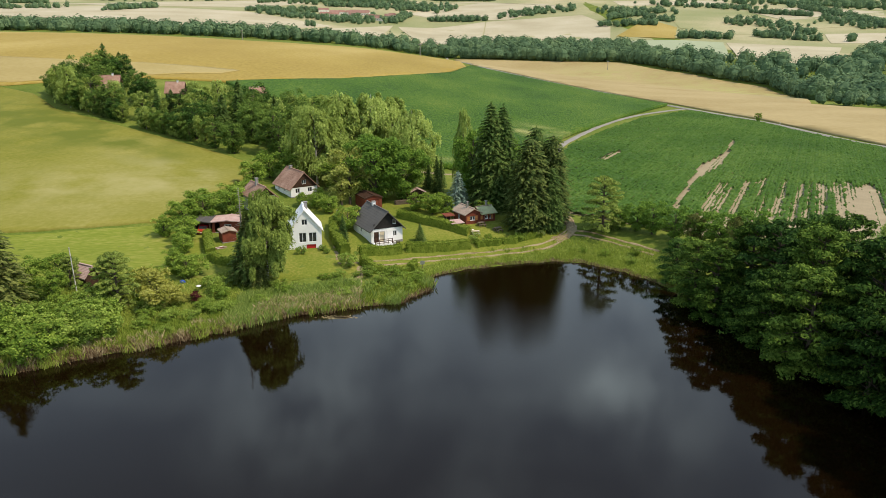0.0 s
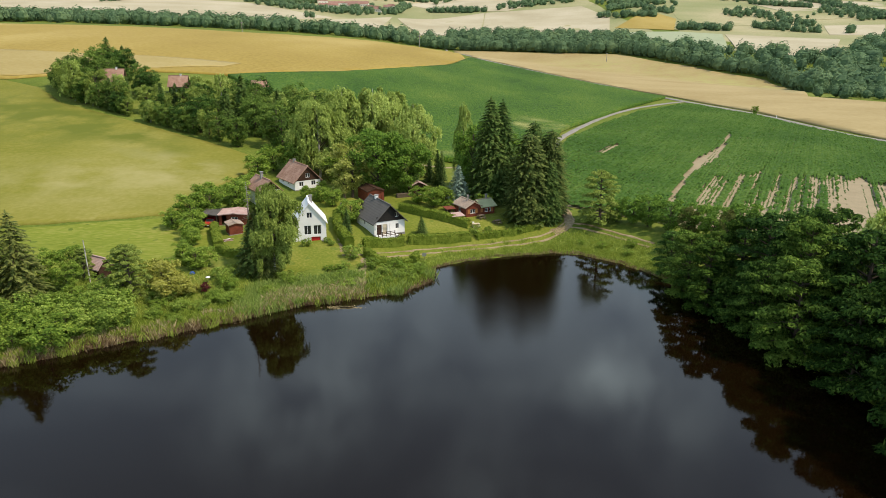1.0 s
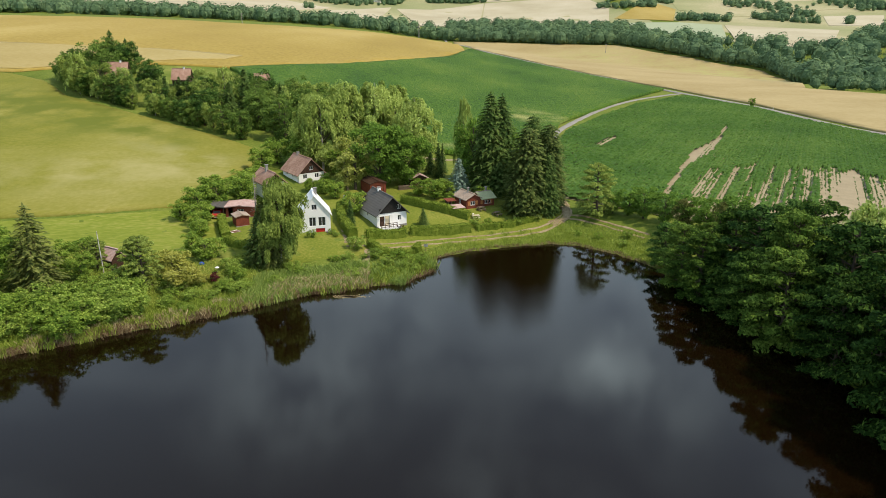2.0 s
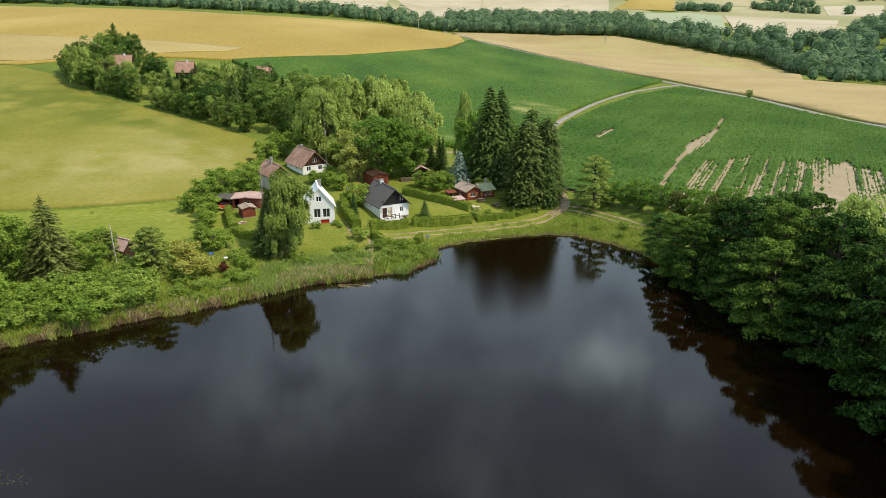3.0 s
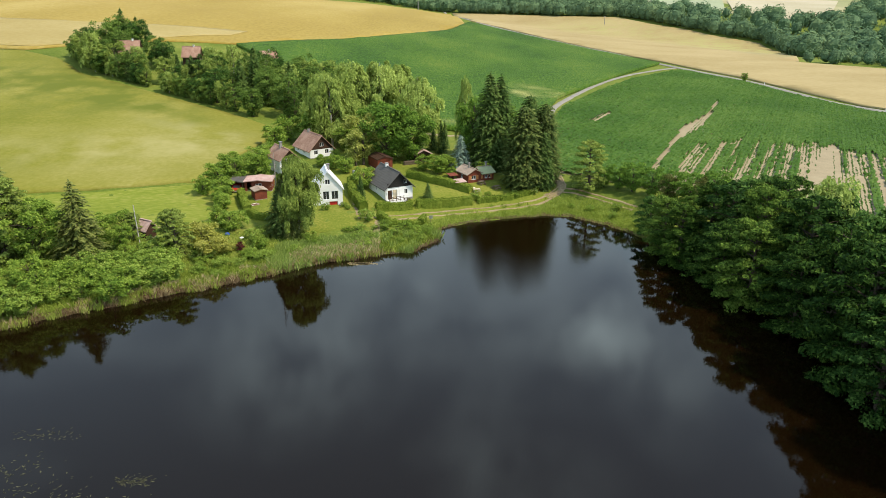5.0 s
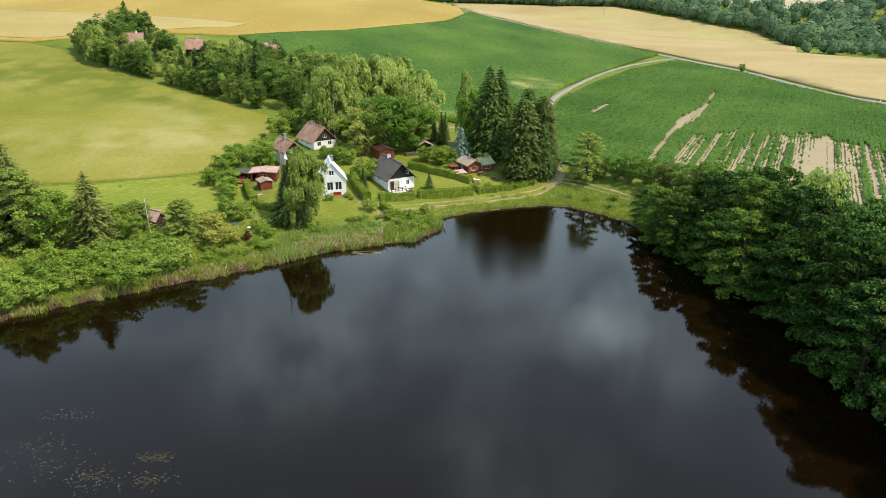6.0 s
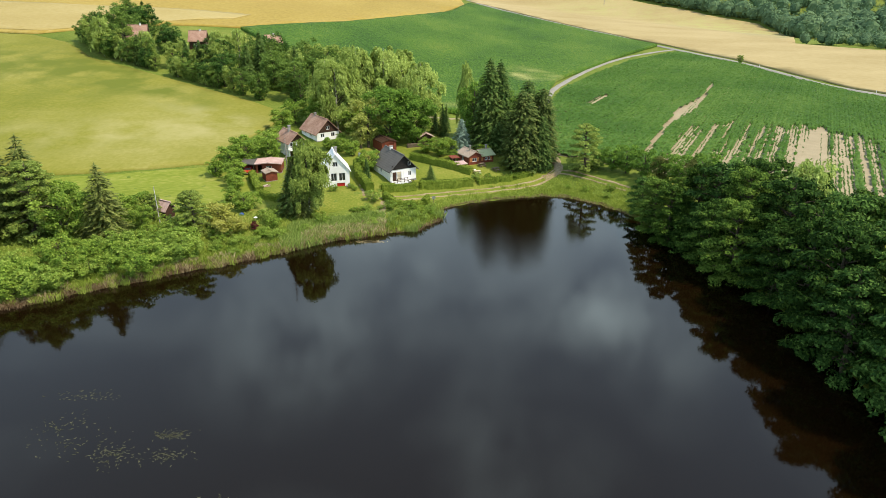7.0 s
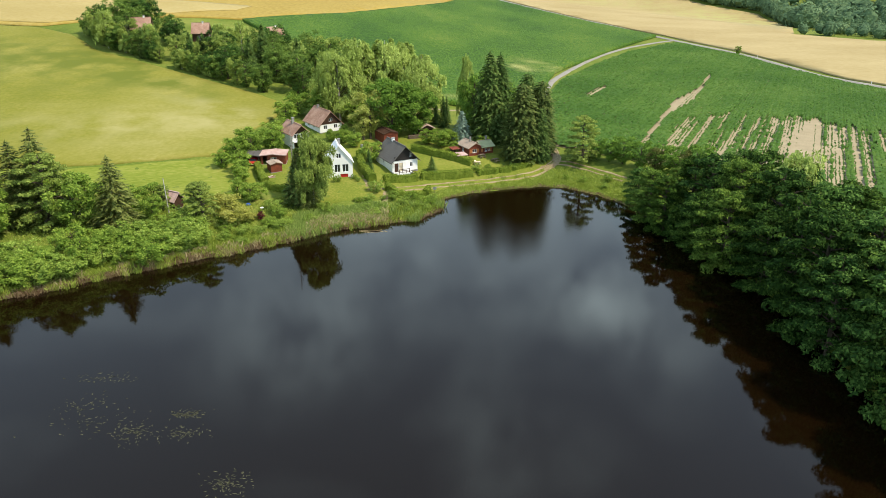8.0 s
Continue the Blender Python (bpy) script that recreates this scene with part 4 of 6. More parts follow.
for x, y, h in ((-63.5, 87.5, 9.3), (-66, 93, 8), (-61, 94, 6), (-76, 94, 8), (-84, 84, 11), (-92, 76, 10), (-56.5, 93, 5.5), (-54, 98.0, 4.8), (-52.5, 92.5, 4.2), (-75, 82, 9)):
    plant("garden_tree", pick.choice(OAK), x, y, (h / 10 * 1.1, h / 10), pick.uniform(0, 6.28), "leafy tree at the edge of the meadow", "tree", "garden trees")
for x, y, h in ((-47, 128, 5), (-49, 124, 3.5), (-44.6, 121.6, 4.0), (-43.4, 118, 3.4), (-42.4, 114.6, 2.8), (-41.2, 106.6, 3.0), (-44.5, 131.5, 5.5), (-40, 134, 5.5), (-46.5, 135, 5), (-42, 141, 5), (-40, 146, 4.5), (-28.5, 144.5, 2.6), (-25.5, 143, 3), (-22.5, 140, 3.5), (-33, 165, 7), (-40, 166, 6), (-42, 159, 5), (-17.5, 129, 4.2), (-37.8, 102.3, 3.4), (-2.2, 141, 4.2), (0.3, 143, 3.3), (-5.5, 143.5, 3.4), (0.8, 138.6, 2.2), (-26, 149, 2.6), (8, 141, 3), (-24.5, 160, 6)):
    plant("fruit_tree", pick.choice(FRUIT), x, y, (h / 10 * 1.3, h / 10), pick.uniform(0, 6.28), "round leafy fruit tree in a cottage garden", "tree", "garden trees")
for x, y, h in ((-38.9, 93.8, 3.3), (-37.4, 94.8, 2.5), (-40.6, 95.8, 3.8), (-35.7, 95.6, 1.2)):
    plant("yellow_shrub", YELLOW[0], x, y, (h / 2.4 * 1.15, h / 2.4), pick.uniform(0, 6.28), "yellow-green garden shrub above the bank", "shrub", "yellow shrubs")
plant("purple_shrub", PURPLE[0], -34.5, 96.0, (0.7, 0.65), 0, "dark purple garden shrub above the bank", "shrub")
for x, y, h in ((-23.2, 114.6, 1.3), (-14.9, 110.4, 2.2), (-11.6, 107.8, 1.7), (-9.4, 106.3, 1.6), (-7.0, 105.2, 1.4), (-10.6, 104.4, 1.1), (-8.6, 103.4, 1.2), (-6.2, 107.6, 1.8), (-5.0, 105.2, 1.3), (-4.2, 107.8, 1.5), (-8.2, 108.6, 1.8), (-3.9, 110.2, 1.6), (-46.6, 90.6, 2.9), (-48.6, 93.6, 2.2), (-51, 90.4, 2.0), (-40.5, 93.2, 1.6), (-37, 103.4, 3.0), (-42.2, 101, 2.0), (-19, 115, 0.9), (-20.0, 116.5, 1.0), (-33, 99.5, 2.2), (-31.5, 97.5, 2.0), (32, 118.5, 1.3), (28.5, 122.5, 1.2), (35.6, 113, 1.5), (25, 124.5, 1.0), (33.5, 121.5, 1.4), (8.3, 128, 1.1), (5.8, 127.2, 1.6), (14, 129, 1.4)):
    plant("garden_shrub", pick.choice(SHRUB), x, y, (h / 2.4 * 1.1, h / 2.4), pick.uniform(0, 6.28), "rounded green shrub by the garden path", "shrub", "garden shrubs")

low = np.random.default_rng(31)
for k in range(46):
    x = float(low.uniform(-47, -13))
    y = float(np.interp(x, [-46, -38, -29.5, -20.5, -12.5], [79.5, 84, 89, 96.3, 99])) + float(low.uniform(2.0, 9.5))
    h = float(low.uniform(0.7, 1.7))
    plant("bank_shrub", SHRUB[k % 3], x, y, (h / 2.4 * 1.3, h / 2.4), float(low.uniform(0, 6.28)), "low bushy growth among the sedge of the bank", "shrub", "shrubs on the bank")

# ---- buildings ----


def block(bm, x0, x1, y0, y1, z0, z1):
    """A box with softened edges."""
    c = [bm.verts.new(p) for p in ((x0, y0, z0), (x1, y0, z0), (x1, y1, z0), (x0, y1, z0), (x0, y0, z1), (x1, y0, z1), (x1, y1, z1), (x0, y1, z1))]
    for f in ((0, 3, 2, 1), (4, 5, 6, 7), (0, 1, 5, 4), (1, 2, 6, 5), (2, 3, 7, 6), (3, 0, 4, 7)):
        bm.faces.new([c[i] for i in f])
    return bm


def box(*a):
    return block(bmesh.new(), *a)


def wall(width, height, holes=(), thick=0.25, gable=0.0, top=None, from_z=0.0):
    """An upright wall in the x-z plane, its outer face at y = 0, with openings right through. gable: height of the point over the eaves."""
    xs = sorted({0.0, width, width / 2, *[v for a, b, c, d in holes for v in (a, b)]})
    zs = sorted({from_z, height, height + gable, *[v for a, b, c, d in holes for v in (c, d)]})
    bm = bmesh.new()
    for a, b in zip(xs, xs[1:]):
        for c, d in zip(zs, zs[1:]):
            mx, mz = (a + b) / 2, (c + d) / 2
            if any(p < mx < q and r < mz < s for p, q, r, s in holes):
                continue
            bm.faces.new([bm.verts.new(p) for p in ((a, 0, c), (b, 0, c), (b, 0, d), (a, 0, d))])
    bmesh.ops.remove_doubles(bm, verts=bm.verts[:], dist=0.001)
    if gable:
        n = Vector((-gable, 0, width / 2)).normalized()
        bmesh.ops.bisect_plane(bm, geom=bm.verts[:] + bm.edges[:] + bm.faces[:], plane_co=(0, 0, height), plane_no=n, clear_outer=True)
        n.x = -n.x
        bmesh.ops.bisect_plane(bm, geom=bm.verts[:] + bm.edges[:] + bm.faces[:], plane_co=(width, 0, height), plane_no=n, clear_outer=True)
    ext = bmesh.ops.extrude_face_region(bm, geom=bm.faces[:])
    for q in ext["geom"]:
        if isinstance(q, bmesh.types.BMVert):
            q.co.y += thick
    bmesh.ops.recalc_face_normals(bm, faces=bm.faces[:])
    return bm


def thing(name, x, y, z, turn, label, category, group=""):
    base = new(name)
    base.empty_display_size = 0.3
    base.matrix_world = pose(x, y, z, 0, 0, turn)
    return tagged(base, label, category, group)


def window(parent, x, z, w, h, y=0.06, turn=0.0, origin=(0, 0), frame_mat="white", name="window", bars=1):
    """Frame with mullion and pane set into a wall's opening."""
    bm = bmesh.new()
    t = 0.07
    block(bm, 0, w, 0, 0.08, 0, t), block(bm, 0, w, 0, 0.08, h - t, h), block(bm, 0, t, 0, 0.08, t, h - t), block(bm, w - t, w, 0, 0.08, t, h - t)
    for k in range(bars):
        c = w * (k + 1) / (bars + 1)
        block(bm, c - 0.03, c + 0.03, 0.003, 0.077, t, h - t)
    m = pose(origin[0], origin[1], 0, 0, 0, turn) @ pose(x, y, z)
    fr = part(name, bm, M[frame_mat], parent)
    fr.matrix_local = m
    pane = part("pane", box(t, w - t, 0.035, 0.045, t, h - t), M["glass"], fr)
    pane.visible_shadow = False
    part("sill", box(-0.05, w + 0.05, -0.1, 0.0, -0.05, -0.004), M[frame_mat], fr)
    return fr


def roof_slope(length, run, rise, over=0.35, thick=0.14, eave=0.4, strips=10):
    """One roof slope going up from the eaves at x = 0 to the ridge at x = run, with lapped courses in one sheet."""
    s = rise / run
    line = []
    for k in range(strips):
        a, b = -eave + (run + eave) * k / strips, -eave + (run + eave) * (k + 1) / strips
        line += [(a, s * a + 0.03), (b, s * b)]
    line += [(run, rise - thick), (-eave, -s * eave - thick)]
    bm = bmesh.new()
    ends = [[bm.verts.new((x, y, z)) for x, z in line] for y in (-over, length + over)]
    n = len(line)
    for k in range(n):
        bm.faces.new([ends[0][k], ends[0][(k + 1) % n], ends[1][(k + 1) % n], ends[1][k]])
    bm.faces.new(ends[0][::-1])
    bm.faces.new(ends[1])
    bmesh.ops.recalc_face_normals(bm, faces=bm.faces[:])
    return bm


def chimney(parent, x, y, z0, z1, w=0.5, material="white"):
    c = part("chimney", box(-w / 2, w / 2, -w / 2, w / 2, z0, z1), M[material], parent)
    c.matrix_local = pose(x, y, 0)
    cap = part("cap", box(-w / 2 - 0.08, w / 2 + 0.08, -w / 2 - 0.08, w / 2 + 0.08, z1, z1 + 0.1), M["stone"], c)
    return c


def gabled(name, x, y, z, turn, w, l, eaves, rise, walls, roof, label, front=(), left=(), right=(), back=(), gable_mat=None, over=0.35, eave=0.4, strips=10, ridge_chimney=None, frame_mat="white", plinth="stone", edge=None, group="", category="house"):
    """A house with its gable to the front (y = 0), ridge along y."""
    h = thing(name, x, y, z, turn, label, category, group)
    part("plinth", box(-0.06, w + 0.06, -0.06, l + 0.06, -1.5, 0.12), M[plinth], h)
    gm = gable_mat or walls
    t = 0.25
    sides = (("front", front, w, 0, 0, 0, rise), ("back", back, w, w, l, 180, rise), ("left", left, l - 2 * t, 0, l - t, -90, 0), ("right", right, l - 2 * t, w, t, 90, 0))
    for side, holes, width, ox, oy, rot, gable in sides:
        low = [q for q in holes if q[3] <= eaves + 0.01]
        high = [q for q in holes if q[3] > eaves + 0.01]
        if gable and gm != walls:
            a = part("wall", wall(width, eaves, low, t), M[walls], h)
            a.matrix_local = pose(ox, oy, 0.12, 0, 0, rot)
            b = part("gable", wall(width, eaves, high, t, gable, from_z=eaves), M[gm], h)
            b.matrix_local = pose(ox, oy, 0.12, 0, 0, rot) @ pose(0, -0.03, 0.003)
        else:
            a = part("wall", wall(width, eaves, holes, t, gable), M[walls], h)
            a.matrix_local = pose(ox, oy, 0.12, 0, 0, rot)
        for p, q, r, s in holes:
            if r > 0.15:
                window(h, p, r + 0.12, q - p, s - r, 0.08, rot, (ox, oy), frame_mat)
    part("floor_slab", box(t, w - t, t, l - t, 0.02, 0.11), M["timber"], h)
    part("attic_floor", box(t + 0.01, w - t - 0.01, t + 0.01, l - t - 0.01, eaves, eaves + 0.1), M["timber"], h)
    for ox, rot in ((0, 0), (w, 180)):
        s = part("roof", roof_slope(l, w / 2, rise, over, 0.14, eave, strips), M[roof], h)
        s.matrix_local = pose(ox, 0 if rot == 0 else l, eaves + 0.12 + 0.14, 0, 0, rot)
        if edge:
            bm = bmesh.new()
            for yy in (-over - 0.03, l + over + 0.001):
                k = rise / (w / 2)
                c = [(-eave, k * -eave - 0.16), (w / 2, rise - 0.16), (w / 2, rise + 0.05), (-eave, k * -eave + 0.05)]
                f = [bm.verts.new((a, yy, b)) for a, b in c] + [bm.verts.new((a, yy + 0.03, b)) for a, b in c]
                for q in ((0, 1, 2, 3), (7, 6, 5, 4), (0, 4, 5, 1), (1, 5, 6, 2), (2, 6, 7, 3), (3, 7, 4, 0)):
                    bm.faces.new([f[i] for i in q])
            e = part("bargeboard", bm, M[edge], h)
            e.matrix_local = s.matrix_local.copy()
    bm = bmesh.new()
    block(bm, w / 2 - 0.14, w / 2 + 0.14, -over - 0.01, l + over + 0.01, eaves + rise + 0.24, eaves + rise + 0.33)
    part("ridge_cap", bm, M[roof], h)
    if ridge_chimney:
        chimney(h, *ridge_chimney)
    return h


gz = lambda x, y: float(ground(x, y))


def rails(parent, x0, y0, x1, y1, z, high=0.9, n=3, posts=4, material="brownwood"):
    """Balustrade of posts and boards between two places."""
    d = math.hypot(x1 - x0, y1 - y0)
    m = pose(x0, y0, z, 0, 0, math.degrees(math.atan2(y1 - y0, x1 - x0)))
    for k in range(posts):
        p = part("post", box(-0.05, 0.05, -0.05, 0.05, 0, high), M[material], parent)
        p.matrix_local = m @ pose(0.06 + (d - 0.12) * k / (posts - 1), 0, 0)
    for k in range(n):
        h = high * (k + 1) / n
        r = part("rail", box(0, d, -0.075, -0.052, h - 0.1, h), M[material], parent)
        r.matrix_local = m


black = gabled("cottage", -12.4, 121.7, 3.0, 27.5, 5.9, 8.6, 2.35, 2.9, "white", "slate", "white-walled cottage with dark grey roof and black boarded gable",
               front=[(0.45, 1.45, 0.0, 2.0), (1.6, 2.5, 0.0, 2.0), (4.1, 4.8, 0.75, 1.75), (4.0, 4.7, 2.95, 3.8)], left=[(3.2, 4.0, 0.9, 1.8)], gable_mat="blackwood", over=0.6, eave=0.45, ridge_chimney=(2.95, 5.9, 4.3, 6.0, 0.55), edge="slate")
part("door", box(0.5, 1.42, 0.13, 0.18, 0.13, 2.1), M["brownwood"], black)
part("door", box(1.62, 2.48, 0.13, 0.18, 0.13, 2.1), M["cream"], black, "cream-painted front door")
part("deck", box(0.1, 4.2, -1.5, -0.07, -0.35, 0.08), M["white"], black)
part("porch_beam", box(0.1, 2.9, -0.5, -0.36, 2.1, 2.3), M["white"], black)
for px_ in (0.16, 2.75):
    part("post", box(px_, px_ + 0.14, -0.5, -0.36, 0.08, 2.1), M["white"], black)
rails(black, 0.12, -1.42, 3.4, -1.42, 0.08, 0.9, 3, 5)
rails(black, 3.4, -1.42, 4.5, -1.9, -0.35, 0.8, 3, 3)
for k in range(3):
    part("step", box(3.45 + 0.32 * k, 3.77 + 0.32 * k, -1.5, -0.6, -0.5, -0.02 - 0.16 * k), M["white"], black)
bm = bmesh.new()
block(bm, 0, 2.6, -0.06, -0.04, 0, 0.9)
balc = part("balcony_front", bm, M["blackwood"], black)
balc.matrix_local = pose(0.4, -0.05, 2.5)
white = gabled("cottage", -25.7, 116.9, 2.9, 13, 5.5, 5.6, 3.5, 3.3, "white", "whitemetal", "white cottage with a steep white roof and large windows",
               front=[(1.75, 2.95, 1.35, 3.0), (3.35, 4.65, 1.35, 3.0), (2.25, 3.2, 4.3, 5.3), (2.9, 4.5, 0.0, 0.95), (0.7, 1.0, 3.1, 3.4)], over=0.25, eave=0.3, ridge_chimney=(3.2, 3.4, 5.6, 7.6, 0.5, "stone"), edge="greyroof", frame_mat="white")
part("door", box(2.95, 4.45, 0.13, 0.18, 0.1, 1.05), M["redpaint"], white, "red cellar door")
sky_l = part("skylight", box(-0.4, 0.4, -0.3, 0.3, 0.0, 0.06), M["slate"], white)
sky_l.matrix_local = pose(1.75, 3.3, 5.78, 0, -50.2, 0)
part("step", box(4.7, 5.6, -0.9, -0.07, -0.3, 0.55), M["stone"], white)
brown = gabled("cottage", -31.9, 150.2, gz(-32, 152) - 0.1, 35, 6.0, 8.6, 1.9, 3.0, "white", "tile", "cottage with weathered brown tiles and dark boarded gable",
               front=[(2.5, 3.5, 2.5, 3.4), (1.0, 2.0, 0.7, 1.7), (3.8, 4.8, 0.7, 1.7)], left=[(1.5, 2.3, 0.7, 1.6), (4.5, 5.3, 0.7, 1.6)], gable_mat="brownwood", over=0.4, eave=0.5, ridge_chimney=(3.0, 6.6, 4.0, 5.6, 0.5, "stone"), edge="brownwood")
balcony = gabled("cottage", -36.3, 137.2, gz(-36, 140) - 0.2, 35, 4.2, 6.0, 3.4, 1.9, "white", "tile", "narrow cottage with a brown roof and timber balcony",
                 front=[(0.5, 1.7, 2.0, 3.3), (2.2, 3.6, 2.0, 3.3), (0.6, 1.8, 0.0, 1.7), (2.3, 3.5, 0.5, 1.6)], gable_mat="brownwood", over=1.0, eave=0.4, ridge_chimney=(1.9, 3.2, 4.4, 6.6, 0.5, "stone"), edge="brownwood")
part("balcony_floor", box(0, 4.2, -1.0, -0.07, 1.75, 1.9), M["white"], balcony)
rails(balcony, 0.0, -0.95, 4.2, -0.95, 1.9, 0.9, 4, 4, "white")
for px_ in (0.05, 4.0):
    part("post", box(px_, px_ + 0.14, -0.98, -0.84, -0.5, 1.75), M["brownwood"], balcony)
cabin = gabled("cabin", 4.3, 133.9, 3.1, 28, 3.3, 4.8, 2.15, 0.85, "redwood", "greyroof", "low red-brown wooden cabin with patched sheet roof",
               front=[(0.9, 2.0, 0.85, 1.65)], left=[(1.4, 2.3, 0.8, 1.6)], over=0.35, eave=0.45, edge="brownwood", ridge_chimney=(1.4, 2.0, 2.6, 4.1, 0.28, "steel"))
wing = gabled("cabin_wing", 8.4, 136.2, 3.15, 118, 3.6, 3.0, 2.05, 0.8, "redwood", "greyroof", "x", left=[(0.5, 1.2, 0.85, 1.55), (1.5, 2.3, 0.85, 1.55)], over=0.3, eave=0.5, edge="brownwood", ridge_chimney=(2.0, 0.8, 2.6, 3.9, 0.35, "stone"))
wing.location = Vector((9.95, 136.85, 3.1))
for ob in list(wing.children):
    if ob.name.startswith("roof") and ob.matrix_local.translation.x < 0.5:
        ob.data.materials[0] = M["greenroof"]
bpy.context.view_layer.update()
for ob in list(wing.children):
    m = cabin.matrix_world.inverted() @ wing.matrix_world @ ob.matrix_local
    ob.parent = cabin
    ob.matrix_local = m
bpy.data.objects.remove(wing)
for x0 in (0.28, 2.02):
    part("shutter", box(x0, x0 + 0.55, -0.06, -0.02, 0.95, 1.8), M["orangewood"], cabin, "orange-brown shutter")
for x0 in (3.2, 5.5):
    part("shutter", box(x0, x0 + 0.45, -0.08, -0.035, 0.95, 1.7), M["orangewood"], cabin, "orange-brown shutter")
shed = gabled("shed", -7.3, 150.1, gz(-7, 150), 22, 3.6, 3.2, 2.0, 0.8, "brownwood", "pinkroof", "small brown wooden shed under the trees", front=[(1.9, 3.3, 0.0, 1.7)], over=0.5, eave=0.4, category="shed")
garage = gabled("shed", -15.6, 142.6, gz(-17, 145), 27, 3.6, 5.6, 2.2, 0.5, "redwood", "brownwood", "dark red boarded shed beside the cottage", front=[(0.6, 3.0, 0.0, 1.9)], over=0.2, eave=0.2, category="shed")
part("gate", box(0.62, 2.98, 0.1, 0.15, 0.12, 2.0), M["redwood"], garage)
hut = gabled("shed", -50.3, 97.4, gz(-49, 98), 60, 2.0, 2.6, 1.7, 1.1, "brownwood", "pinkroof", "small hut with a steep faded red roof", over=0.4, eave=0.4, category="shed")
carport = gabled("carport", -44.2, 125.4, gz(-43, 126), 4, 2.8, 5.0, 1.9, 0.2, "brownwood", "slate", "open timber carport with a flat dark roof", front=[(0.2, 2.6, 0.0, 1.8)], over=0.3, eave=0.2, category="carport")
store = gabled("shed", -41.2, 126.0, gz(-39, 126), 4, 5.4, 4.2, 1.9, 0.25, "redwood", "pinkroof", "long red boarded shed with faded sheet roof", front=[(0.5, 1.4, 0.0, 1.8), (2.2, 3.4, 0.8, 1.5)], over=0.4, eave=0.2, category="shed")
annex = gabled("shed", -37.8, 120.6, gz(-36, 121), 30, 2.4, 2.6, 1.7, 0.3, "redwood", "greyroof", "small red shed with a pale sheet roof", over=0.25, eave=0.2, category="shed")
for x, y, t, s, e in ((-103, 236, 10, 0.95, 4.6), (-84.5, 241, 5, 0.85, 3.4), (-59.5, 250, 35, 0.8, 4.0)):
    gabled("cottage", x, y, gz(x, y), t + 90, 6 * s, 6.5 * s, e, 3.4 * s, "brownwood", "tile", "cottage with a steep red-brown roof among the trees", left=[(1.5, 2.5, 1.0, 2.2)], front=[(2.0, 3.0, 1.0, 2.2)], over=0.4, eave=0.5, group="cottages in the wood", ridge_chimney=(3 * s, 2.0, e + 1.5, e + 4.2 * s, 0.5))

# ---- gardens: lawns, tracks, hedges ----
drape("lawn", [(-36.5, 110.5), (-34, 105.5), (-33, 104), (-25, 104.5), (-16, 106.5), (-12, 110), (-6, 115.5), (1, 118.5), (12, 122.5), (20, 127.5), (25, 134), (23, 141), (10, 147), (0, 153), (-10, 156), (-24, 150), (-30, 140), (-35, 132), (-39.5, 124), (-38.5, 117)],
      0.05, 2.0, M["lawn"], "mown garden lawn round the cottages", "lawn", ragged=0.4)
drape("hay_meadow", [(-150, 112), (-110, 119.5), (-78, 123.3), (-60, 127.5), (-51, 130), (-45, 131), (-40.5, 124), (-38.8, 116), (-37, 110), (-38, 105.5), (-44, 104), (-55, 100.5), (-68, 98), (-100, 90), (-150, 85)],
      0.06, 2.5, M["meadow"], "bright green mown strip beside the barley", "meadow", ragged=0.9)
LANE = [(-17, 111.6), (-11.3, 114.0), (-4.5, 118.2), (3.9, 121.6), (12.6, 124.8), (17.8, 127.2), (21.9, 130.3), (24.2, 133.6), (24.4, 137), (24.2, 141)]
BRANCH = [(23.4, 132.4), (27.1, 131.2), (30.4, 128.3), (33.5, 125.2), (37, 121)]


def rut(pts, side, width):
    line = smooth_line(pts, 2.0)
    out = []
    for k, (x, y) in enumerate(line):
        ax, ay = line[max(0, k - 1)]
        bx, by = line[min(len(line) - 1, k + 1)]
        d = math.hypot(bx - ax, by - ay)
        out.append((x - (by - ay) / d * side, y + (bx - ax) / d * side))
    ribbon("dirt_track", out, width, 0.13, M["track"], "bare earth wheel rut of the lane along the pond", "track", 0.7, 0.13)


for pts in (LANE, BRANCH):
    rut(pts, 0.75, 0.46)
    rut(pts, -0.75, 0.5)
ribbon("dirt_track", [(20.5, 129.5), (23.2, 131.5), (24.2, 133.8), (24.4, 137.5)], 1.7, 0.09, M["track"], "bare worn earth at the fork of the lane", "track", 0.7, 0.4)
ribbon("dirt_track", [(24.3, 137.3), (21.8, 148), (22.2, 162), (27, 190.5)], 1.5, 0.11, M["track"], "bare earth lane climbing behind the spruces", "track", 0.9, 0.3)
ribbon("footpath", [(-18.6, 121.5), (-18.2, 118), (-17.4, 115), (-16.6, 112.8)], 0.9, 0.07, M["track"], "trodden path beside the white cottage", "path", 0.6, 0.12)
ribbon("footpath", [(-13.2, 110.6), (-13.0, 107.5), (-13.2, 103.5)], 1.0, 0.08, M["track"], "trodden path down to the water", "path", 0.6, 0.2)
ribbon("field_path", [(-9, 184), (0, 181), (8, 182)], 1.6, 0.1, M["soil"], "bare strip at the edge of the maize", "path", 1.0, 0.2)


